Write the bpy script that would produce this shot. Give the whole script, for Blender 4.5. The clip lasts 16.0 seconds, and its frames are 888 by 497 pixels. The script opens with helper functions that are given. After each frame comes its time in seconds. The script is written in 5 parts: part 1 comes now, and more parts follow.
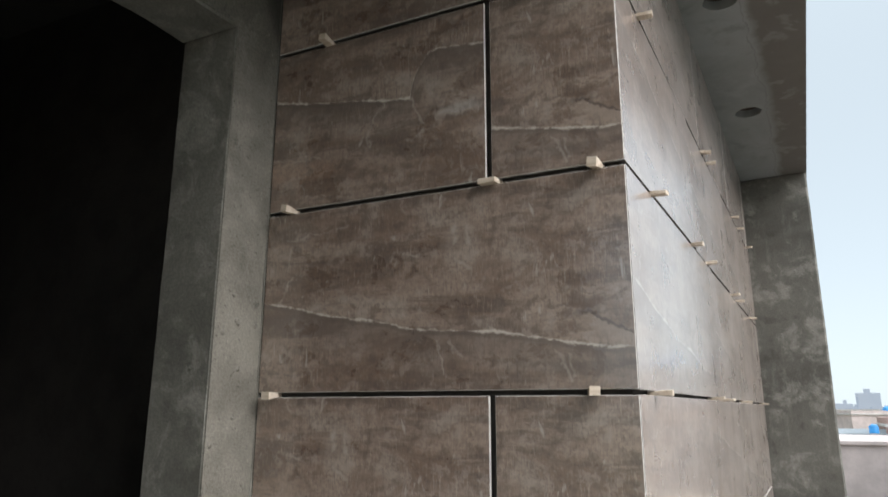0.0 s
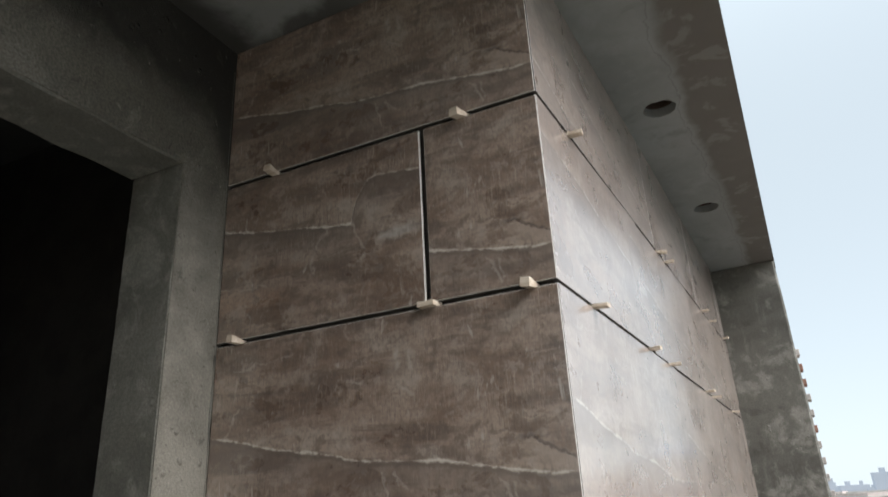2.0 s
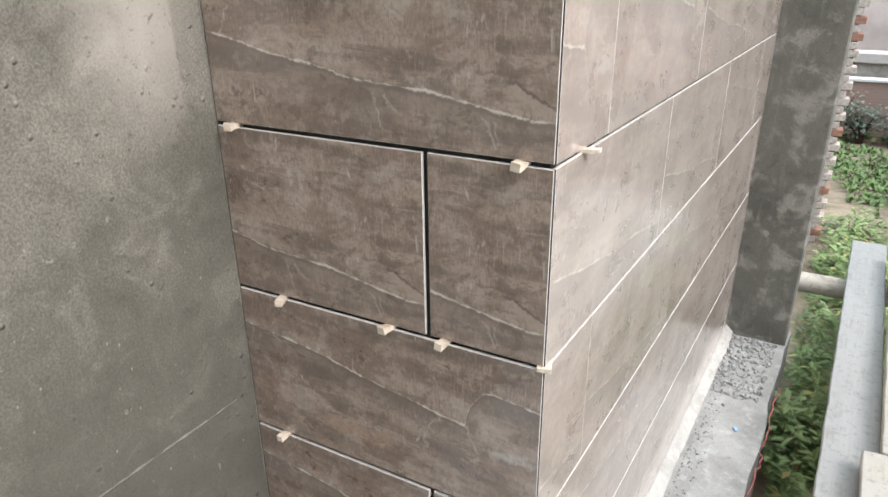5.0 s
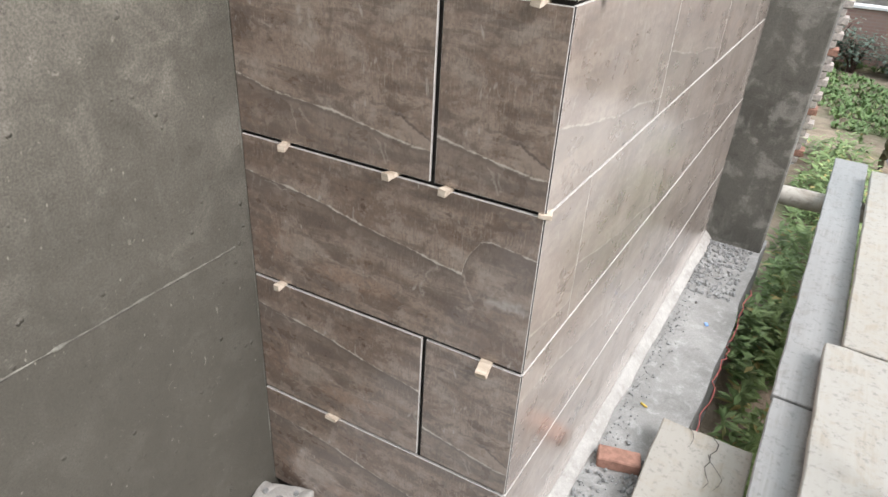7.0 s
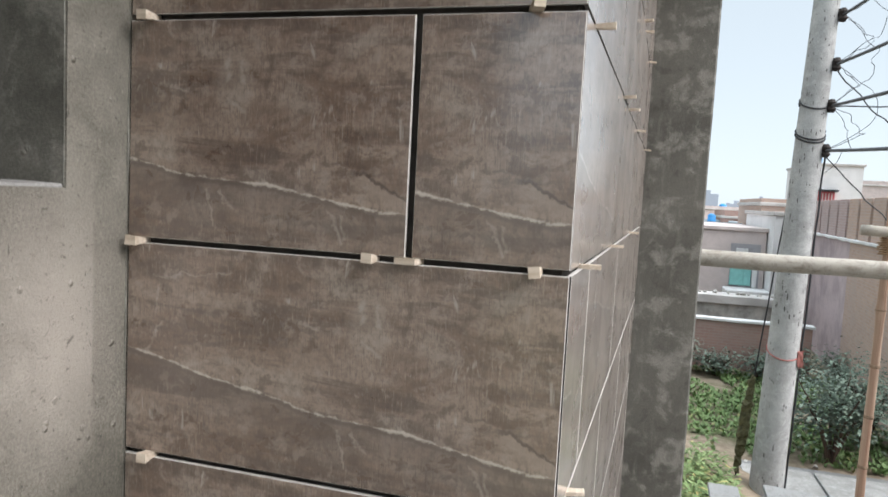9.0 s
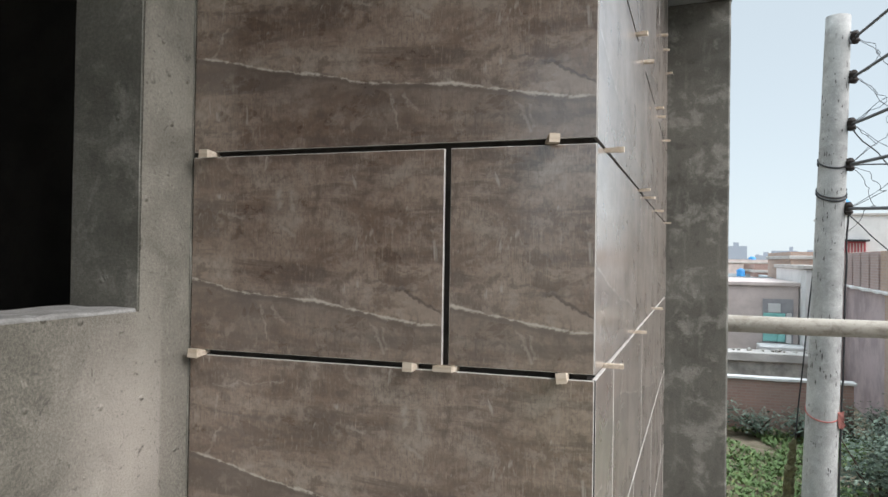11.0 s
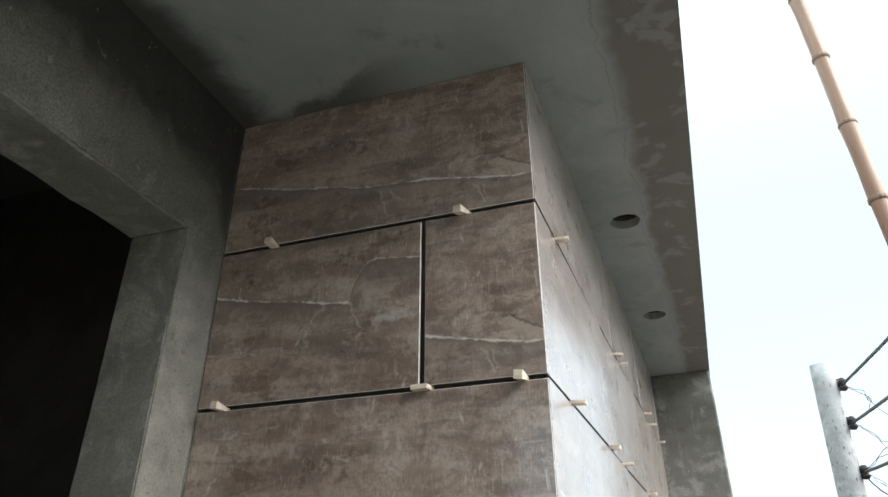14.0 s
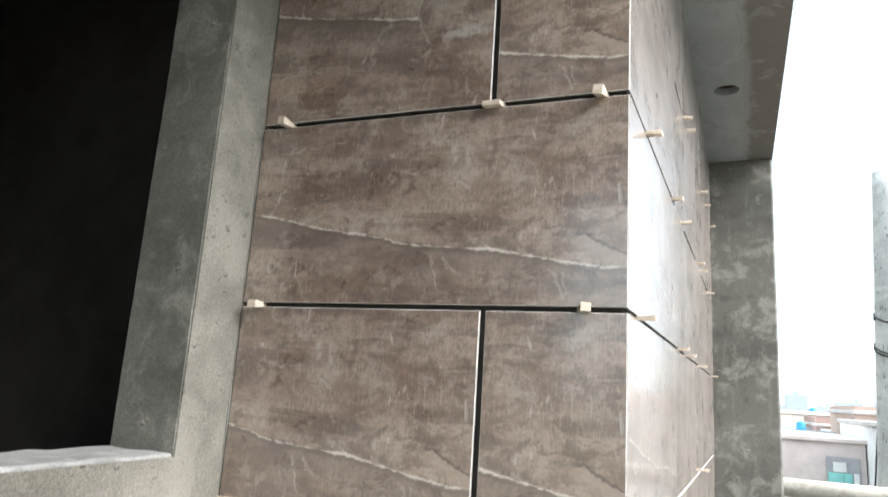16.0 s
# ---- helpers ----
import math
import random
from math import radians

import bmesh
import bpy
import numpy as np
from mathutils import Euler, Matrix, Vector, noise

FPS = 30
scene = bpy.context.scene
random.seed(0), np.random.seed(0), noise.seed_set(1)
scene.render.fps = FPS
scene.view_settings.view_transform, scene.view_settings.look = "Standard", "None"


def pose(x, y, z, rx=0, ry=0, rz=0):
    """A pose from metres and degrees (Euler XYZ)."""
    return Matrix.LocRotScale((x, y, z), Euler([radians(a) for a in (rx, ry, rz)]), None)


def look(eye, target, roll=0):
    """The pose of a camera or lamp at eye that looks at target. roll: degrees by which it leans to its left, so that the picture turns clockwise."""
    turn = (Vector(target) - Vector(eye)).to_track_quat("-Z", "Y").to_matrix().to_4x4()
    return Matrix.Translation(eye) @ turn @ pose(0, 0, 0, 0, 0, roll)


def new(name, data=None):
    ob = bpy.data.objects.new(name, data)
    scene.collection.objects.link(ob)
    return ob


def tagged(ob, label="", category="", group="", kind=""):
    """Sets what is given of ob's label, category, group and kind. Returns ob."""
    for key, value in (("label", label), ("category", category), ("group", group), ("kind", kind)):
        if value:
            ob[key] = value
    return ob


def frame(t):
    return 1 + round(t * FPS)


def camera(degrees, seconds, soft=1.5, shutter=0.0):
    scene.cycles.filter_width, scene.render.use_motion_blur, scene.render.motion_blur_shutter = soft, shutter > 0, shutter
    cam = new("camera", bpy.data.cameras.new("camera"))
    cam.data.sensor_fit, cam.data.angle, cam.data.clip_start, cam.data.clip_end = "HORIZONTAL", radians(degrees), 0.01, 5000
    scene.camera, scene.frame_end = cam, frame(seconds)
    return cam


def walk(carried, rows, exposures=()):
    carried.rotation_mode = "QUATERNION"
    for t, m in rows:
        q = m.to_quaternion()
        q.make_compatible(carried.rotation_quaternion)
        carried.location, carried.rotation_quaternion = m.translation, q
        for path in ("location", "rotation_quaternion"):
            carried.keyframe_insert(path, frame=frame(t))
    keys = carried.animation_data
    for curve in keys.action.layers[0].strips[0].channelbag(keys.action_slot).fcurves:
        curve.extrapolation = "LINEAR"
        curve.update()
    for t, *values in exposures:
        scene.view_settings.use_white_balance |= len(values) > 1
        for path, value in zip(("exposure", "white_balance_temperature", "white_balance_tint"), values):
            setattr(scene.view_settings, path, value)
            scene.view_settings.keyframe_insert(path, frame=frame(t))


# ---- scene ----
cam = camera(66.6, 16.0, shutter=0.2)
PATH = [
    (0, (0.309, -1.74, 3.593), (-0.544, 0.009, 4.055), 0.1),
    (0.5, (0.354, -1.817, 3.663), (-0.53, -0.151, 4.328), 0.7),
    (1, (0.374, -1.828, 3.708), (-0.46, -0.185, 4.484), -0.2),
    (1.5, (0.437, -1.802, 3.709), (-0.32, -0.141, 4.525), -1.6),
    (2, (0.458, -1.691, 3.667), (-0.332, -0.005, 4.398), -3.2),
    (2.5, (0.425, -1.537, 3.403), (-0.586, 0.149, 3.769), 0.1),
    (3, (0.385, -1.317, 3.283), (-0.786, 0.304, 3.267), -1.0),
    (3.5, (0.371, -1.321, 3.184), (-0.741, 0.326, 2.96), -0.3),
    (4, (0.434, -1.409, 3.099), (-0.515, 0.303, 2.686), 0.3),
    (4.5, (0.506, -1.564, 3.05), (-0.373, 0.128, 2.448), -0.2),
    (5, (0.569, -1.61, 2.929), (-0.332, -0.001, 2.155), -0.6),
    (5.2, (0.577, -1.626, 2.916), (-0.287, -0.016, 2.103), -0.7),
    (7.3, (0.544, -1.786, 2.728), (-0.266, -0.279, 1.692), 4.5),
    (7.5, (0.52, -1.803, 2.719), (-0.338, -0.337, 1.663), 5.6),
    (8, (0.463, -1.754, 2.682), (-0.233, -0.097, 1.805), 8.3),
    (8.5, (0.243, -1.589, 2.995), (-0.318, 0.263, 2.492), 4.1),
    (9, (0.126, -1.553, 3.205), (-0.406, 0.368, 3.048), 3.0),
    (11.5, (0.178, -1.746, 3.387), (-0.437, 0.152, 3.523), 0.9),
    (12, (0.238, -1.756, 3.485), (-0.339, 0.113, 3.9), 0.6),
    (12.5, (0.295, -1.803, 3.581), (-0.255, -0.005, 4.263), -1.1),
    (13, (0.317, -1.815, 3.606), (-0.198, -0.049, 4.392), -1.6),
    (13.5, (0.327, -1.869, 3.653), (-0.212, -0.184, 4.585), -1.4),
    (14, (0.322, -1.889, 3.64), (-0.245, -0.219, 4.583), -0.2),
    (14.5, (0.301, -1.865, 3.6), (-0.306, -0.167, 4.466), 1.4),
    (15, (0.276, -1.811, 3.558), (-0.326, -0.057, 4.307), 2.5),
    (15.5, (0.228, -1.778, 3.509), (-0.445, 0.004, 4.12), 3.4),
    (16, (0.201, -1.773, 3.41), (-0.538, 0.041, 3.815), 3.7),
]
EXPOSURES = [(0, 1.12, 6400, 12), (0.5, 1.0, 6400, 12), (1.5, 1.1, 6450, 12), (2.2, 1.18, 6400, 12), (3.0, 1.58, 6300, 13), (3.5, 1.7, 6300, 13), (4.2, 1.54, 6350, 13), (4.8, 1.5, 6400, 13), (7.5, 1.38, 6450, 15), (8.5, 1.48, 6400, 14), (9.2, 1.04, 6400, 13), (11.5, 1.0, 6400, 12), (12.5, 1.05, 6400, 12), (13.5, 1.42, 6250, 9), (14.5, 1.7, 6200, 8), (15.2, 1.88, 6200, 9), (16, 2.03, 6250, 10)]
walk(cam, [(t, look(eye, target, roll)) for t, eye, target, roll in PATH], EXPOSURES)

# ---- light ----
SUN_ELEVATION, SUN_ROTATION = radians(41), radians(101)
world = bpy.data.worlds.new("hazy_sky")
scene.world = world
world.use_nodes = True
wn = world.node_tree
sky = wn.nodes.new("ShaderNodeTexSky")
sky.sky_type, sky.sun_disc = "NISHITA", False
sky.sun_elevation, sky.sun_rotation = SUN_ELEVATION, SUN_ROTATION
sky.air_density, sky.dust_density, sky.ozone_density, sky.altitude = 1.0, 1.5, 1.0, 200
clear, haze, both = (wn.nodes.new(k) for k in ("ShaderNodeBackground", "ShaderNodeBackground", "ShaderNodeAddShader"))
wn.links.new(sky.outputs[0], clear.inputs[0])
clear.inputs[1].default_value = 0.012
haze.inputs[0].default_value = (0.835, 0.955, 1.0, 1)
high = wn.nodes.new("ShaderNodeMapRange")        # a veil of cloud, brightest overhead
power = wn.nodes.new("ShaderNodeMath")
power.operation, power.use_clamp, power.inputs[1].default_value = "POWER", True, 6.0
axis, spot = wn.nodes.new("ShaderNodeSeparateXYZ"), wn.nodes.new("ShaderNodeTexCoord")
wn.links.new(spot.outputs["Generated"], axis.inputs[0]), wn.links.new(axis.outputs[2], power.inputs[0]), wn.links.new(power.outputs[0], high.inputs[0])
for i, v in ((1, 0.0), (2, 1.0), (3, 0.335), (4, 1.9)):
    high.inputs[i].default_value = v
low, thick, total = (wn.nodes.new("ShaderNodeMath") for _ in range(3))        # the haze is thickest at the horizon
low.operation, low.use_clamp, low.inputs[0].default_value = "SUBTRACT", True, 1.0
thick.operation, thick.inputs[1].default_value = "POWER", 3.5
total.operation, total.inputs[1].default_value = "MULTIPLY_ADD", 0.11
wn.links.new(axis.outputs[2], low.inputs[1]), wn.links.new(low.outputs[0], thick.inputs[0])
wn.links.new(thick.outputs[0], total.inputs[0]), wn.links.new(high.outputs[0], total.inputs[2])
wn.links.new(total.outputs[0], haze.inputs[1])
wn.links.new(clear.outputs[0], both.inputs[0]), wn.links.new(haze.outputs[0], both.inputs[1])
wn.links.new(both.outputs[0], wn.nodes["World Output"].inputs[0])
sun = new("sun", bpy.data.lights.new("sun", "SUN"))
sun.data.energy, sun.data.angle, sun.data.color = 2.35, radians(46), (1.0, 0.98, 0.965)
sun.matrix_world = look((0, 0, 0), (-math.sin(SUN_ROTATION) * math.cos(SUN_ELEVATION), -math.cos(SUN_ROTATION) * math.cos(SUN_ELEVATION), -math.sin(SUN_ELEVATION)))


# ---- materials ----
LEFT = -1.209                          # face of the plastered wall with the window


class Graph:
    """A short way to write node materials."""

    def __init__(self, name):
        self.mat = bpy.data.materials.new(name)
        self.mat.use_nodes = True
        self.tree = self.mat.node_tree
        self.bsdf = self.tree.nodes["Principled BSDF"]
        self.coords = self.tree.nodes.new("ShaderNodeTexCoord")
        self.info = self.tree.nodes.new("ShaderNodeObjectInfo")

    def put(self, socket, value):
        if isinstance(value, bpy.types.NodeSocket):
            self.tree.links.new(value, socket)
        elif value is not None:
            socket.default_value = value

    def math(self, op, a, b=None, c=None, clamp=False):
        n = self.tree.nodes.new("ShaderNodeMath")
        n.operation, n.use_clamp = op, clamp
        for i, v in enumerate((a, b, c)):
            self.put(n.inputs[i], v)
        return n.outputs[0]

    def place(self, kind="Object", scale=(1, 1, 1), shift=0.0):
        m = self.tree.nodes.new("ShaderNodeMapping")
        m.inputs["Scale"].default_value = scale
        if shift:
            r = self.math("MULTIPLY", self.info.outputs["Random"], shift)
            c = self.tree.nodes.new("ShaderNodeCombineXYZ")
            for i in range(3):
                self.put(c.inputs[i], r)
            self.put(m.inputs["Location"], c.outputs[0])
        if kind == "World":
            g = self.tree.nodes.new("ShaderNodeNewGeometry")
            self.put(m.inputs[0], g.outputs["Position"])
        else:
            self.put(m.inputs[0], self.coords.outputs[kind])
        return m.outputs[0]

    def noise(self, where, scale, detail=4.0, rough=0.55, bend=0.0):
        n = self.tree.nodes.new("ShaderNodeTexNoise")
        self.put(n.inputs["Vector"], where)
        for k, v in (("Scale", scale), ("Detail", detail), ("Roughness", rough), ("Distortion", bend)):
            n.inputs[k].default_value = v
        return n.outputs["Fac"]

    def voronoi(self, where, scale, feature="F1"):
        n = self.tree.nodes.new("ShaderNodeTexVoronoi")
        n.feature = feature
        self.put(n.inputs["Vector"], where)
        n.inputs["Scale"].default_value = scale
        return n.outputs["Distance"]

    def step(self, v, lo, hi, a=0.0, b=1.0):
        n = self.tree.nodes.new("ShaderNodeMapRange")
        n.interpolation_type = "SMOOTHSTEP"
        for i, x in enumerate((v, lo, hi, a, b)):
            self.put(n.inputs[i], x)
        return n.outputs[0]

    def mix(self, f, a, b, blend="MIX"):
        n = self.tree.nodes.new("ShaderNodeMix")
        n.data_type, n.blend_type = "RGBA", blend
        self.put(n.inputs[0], f)
        for i, v in ((6, a), (7, b)):
            self.put(n.inputs[i], (*v, 1) if isinstance(v, tuple) and len(v) == 3 else v)
        return n.outputs[2]

    def split(self, where):
        n = self.tree.nodes.new("ShaderNodeSeparateXYZ")
        self.put(n.inputs[0], where)
        return n.outputs

    def done(self, color, rough=0.8, bump=None, strength=0.3, depth=0.01, metal=0.0, spec=0.5):
        self.put(self.bsdf.inputs["Base Color"], (*color, 1) if isinstance(color, tuple) else color)
        self.put(self.bsdf.inputs["Roughness"], rough)
        self.put(self.bsdf.inputs["Metallic"], metal)
        self.put(self.bsdf.inputs["Specular IOR Level"], spec)
        if bump is not None:
            n = self.tree.nodes.new("ShaderNodeBump")
            n.inputs["Strength"].default_value, n.inputs["Distance"].default_value = strength, depth
            self.put(n.inputs["Height"], bump)
            self.put(self.bsdf.inputs["Normal"], n.outputs[0])
        return self.mat


def tile_material(name, vein_line, threads, clouds, slash=None, seed=0.0):
    """Taupe porcelain with a rusted-metal print: fine upright scratches, cloudy bands, pale veins and threads.

    vein_line: (u, v) along the vein; threads: (u0, v0, u1, v1, width); clouds: (u, v, half width, half height, share, colour)."""
    g = Graph(name)
    u, v, _ = g.split(g.place("UV"))

    def spread(su, sv, off):
        n = g.tree.nodes.new("ShaderNodeMapping")
        n.inputs["Scale"].default_value, n.inputs["Location"].default_value = (su, sv, 1), (off + seed, 1.7 * off - seed, seed)
        g.put(n.inputs[0], g.coords.outputs["UV"])
        return n.outputs[0]

    cloud = g.noise(spread(1.3, 4.8, 11.0), 1.6, 5, 0.62, 0.3)
    blotch = g.noise(spread(1, 1.5, 23.0), 4.6, 6, 0.64, 0.3)
    band = g.noise(spread(0.9, 5.5, 5.0), 2.0, 6, 0.7, 0.4)
    streak = g.noise(spread(60, 7, 9.0), 2.4, 3, 0.6)
    scratch = g.noise(spread(150, 9, 3.0), 2.0, 2, 0.5)
    mottle = g.noise(spread(1, 1, 37.0), 46, 3, 0.7)
    fine = g.noise(spread(1, 0.9, 29.0), 15.0, 5, 0.7, 0.2)
    zone = g.noise(spread(1, 1.8, 17.0), 3.4, 4, 0.6, 0.4)
    rag = g.noise(spread(11, 13, 1.0), 1.7, 4, 0.75)
    wave = g.math("MULTIPLY", g.math("SUBTRACT", g.noise(spread(1, 1, 2.0), 15, 4, 0.68), 0.5), 0.034)
    wave2 = g.math("MULTIPLY", g.math("SUBTRACT", g.noise(spread(1, 1, 8.0), 15, 4, 0.68), 0.5), 0.034)
    c = g.mix(g.step(cloud, 0.40, 0.60), (0.200, 0.136, 0.102), (0.345, 0.268, 0.220))
    c = g.mix(g.step(band, 0.49, 0.59, 0, 0.74), c, (0.122, 0.088, 0.072))
    c = g.mix(g.step(blotch, 0.54, 0.66, 0, 0.6), c, (0.430, 0.368, 0.320))
    c = g.mix(g.step(blotch, 0.34, 0.46, 0.72, 0), c, (0.138, 0.090, 0.065))
    wu, wv = g.math("ADD", u, g.math("MULTIPLY", wave, 1.9)), g.math("ADD", v, g.math("MULTIPLY", wave2, 1.9))
    for cu, cv, ru, rv, share, colour in clouds:
        du, dv = g.math("DIVIDE", g.math("SUBTRACT", wu, cu), ru), g.math("DIVIDE", g.math("SUBTRACT", wv, cv), rv)
        far = g.math("SQRT", g.math("ADD", g.math("MULTIPLY", du, du), g.math("MULTIPLY", dv, dv)))
        c = g.mix(g.math("MULTIPLY", g.step(far, 0.35, 1.0, share, 0), g.step(fine, 0.30, 0.60, 0.35, 1.0)), c, colour)
    c = g.mix(g.math("MULTIPLY", g.step(streak, 0.54, 0.70), g.step(zone, 0.46, 0.62, 0.03, 0.66)), c, (0.45, 0.375, 0.32))
    c = g.mix(g.math("MULTIPLY", g.step(scratch, 0.54, 0.68), g.step(zone, 0.40, 0.62, 0.08, 0.5)), c, (0.075, 0.057, 0.048))
    c = g.mix(g.step(mottle, 0.36, 0.62, 0.36, 0), c, (0.098, 0.076, 0.064))
    c = g.mix(g.step(fine, 0.53, 0.64, 0, 0.50), c, (0.390, 0.330, 0.290))
    c = g.mix(g.step(fine, 0.36, 0.46, 0.60, 0), c, (0.104, 0.075, 0.060))
    grain = g.noise(spread(1.5, 0.7, 51.0), 80, 4, 0.8)
    c = g.mix(g.step(grain, 0.52, 0.66, 0, 0.40), c, (0.080, 0.060, 0.050))
    c = g.mix(g.step(grain, 0.34, 0.46, 0.22, 0), c, (0.430, 0.372, 0.325))
    tick = g.math("MULTIPLY", g.step(g.noise(spread(48, 13, 3.0), 1.0, 2, 0.5, 0.6), 0.63, 0.72), g.step(g.noise(spread(1, 1, 2.0), 9.0, 3, 0.6), 0.50, 0.60))
    c = g.mix(g.math("MULTIPLY", tick, 0.7), c, (0.46, 0.425, 0.390))
    # the vein, as height over u
    curve = g.tree.nodes.new("ShaderNodeValToRGB")
    stops = curve.color_ramp.elements
    stops.remove(stops[1])
    for k, (pu, pv) in enumerate(vein_line):
        stop = stops[0] if k == 0 else stops.new(min(1.0, pu / 1.2))
        stop.position, stop.color = min(1.0, pu / 1.2), (pv, pv, pv, 1)
    g.put(curve.inputs[0], g.math("DIVIDE", g.math("ADD", u, g.math("MULTIPLY", wave2, 0.5)), 1.2))
    off = g.math("SUBTRACT", g.math("ADD", v, g.math("MULTIPLY", wave, 0.7)), g.split(curve.outputs[0])[0])
    dark_line = g.step(g.math("ABSOLUTE", g.math("ADD", off, 0.009)), 0.0, 0.011, 0.62, 0)
    c = g.mix(dark_line, c, (0.096, 0.073, 0.061))
    under = g.math("MULTIPLY", g.step(off, -0.16, -0.004, 0, 0.5), g.step(off, -0.004, 0.004, 1, 0))
    c = g.mix(under, c, (0.120, 0.094, 0.081))
    vein = g.math("MULTIPLY", g.step(g.math("ABSOLUTE", off), 0.0, g.math("MULTIPLY", g.step(rag, 0.36, 0.70, 0.22, 2.1), 0.0050), 1, 0), g.step(rag, 0.36, 0.60, 0.15, 0.9))
    lines = None
    for u0, v0, u1, v1, width in threads:
        du, dv = u1 - u0, v1 - v0
        ru, rv = g.math("SUBTRACT", wu, u0), g.math("SUBTRACT", wv, v0)
        t = g.math("DIVIDE", g.math("ADD", g.math("MULTIPLY", ru, du), g.math("MULTIPLY", rv, dv)), du * du + dv * dv, clamp=True)
        eu, ev = g.math("SUBTRACT", ru, g.math("MULTIPLY", t, du)), g.math("SUBTRACT", rv, g.math("MULTIPLY", t, dv))
        one = g.step(g.math("SQRT", g.math("ADD", g.math("MULTIPLY", eu, eu), g.math("MULTIPLY", ev, ev))), 0.0, width, 0.46, 0)
        lines = one if lines is None else g.math("MAXIMUM", lines, one)
    c = g.mix(g.math("MULTIPLY", lines, g.step(rag, 0.30, 0.58, 0.2, 1.0)), c, (0.490, 0.448, 0.405))
    c = g.mix(vein, c, (0.660, 0.610, 0.550))
    if slash:
        u0, v0, u1, v1 = slash
        lie = g.math("ADD", g.math("SUBTRACT", wv, v0), g.math("MULTIPLY", g.math("SUBTRACT", wu, u0), (v0 - v1) / (u1 - u0)))
        span = g.math("MULTIPLY", g.step(u, u0 - 0.01, u0 + 0.03), g.step(u, u1 - 0.01, u1 + 0.02, 1, 0))
        c = g.mix(g.math("MULTIPLY", g.step(g.math("ABSOLUTE", lie), 0.001, 0.008, 0.8, 0), span), c, (0.075, 0.056, 0.046))
        c = g.mix(g.math("MULTIPLY", g.math("MULTIPLY", g.step(lie, -0.075, -0.008, 0, 0.5), g.step(lie, -0.008, -0.002, 1, 0)), span), c, (0.420, 0.352, 0.302))
    dust_light = g.noise(g.place("World", (1, 1, 0.7)), 3.2, 5, 0.6, 0.5)
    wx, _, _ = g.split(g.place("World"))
    # long face painted paler: some cement dust, the rest the light it catches
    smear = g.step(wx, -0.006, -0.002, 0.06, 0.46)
    c = g.mix(g.math("MULTIPLY", g.step(dust_light, 0.22, 0.74, 0.55, 1.0), smear), c, (0.610, 0.550, 0.525))
    c = g.mix(1.0, c, (1.03, 1.0, 0.945), "MULTIPLY")
    rough = g.math("ADD", g.step(blotch, 0.3, 0.7, 0.26, 0.32), g.math("MULTIPLY", g.step(dust_light, 0.5, 0.8), 0.06))
    bump = g.math("ADD", g.math("MULTIPLY", streak, 0.5), g.math("MULTIPLY", mottle, 0.5))
    g.put(g.bsdf.inputs["Coat Weight"], 1.0)
    g.put(g.bsdf.inputs["Coat Roughness"], g.step(dust_light, 0.35, 0.75, 0.14, 0.19))
    g.put(g.bsdf.inputs["Coat IOR"], 1.9)
    return g.done(c, rough, bump, 0.025, 0.002, spec=0.5)


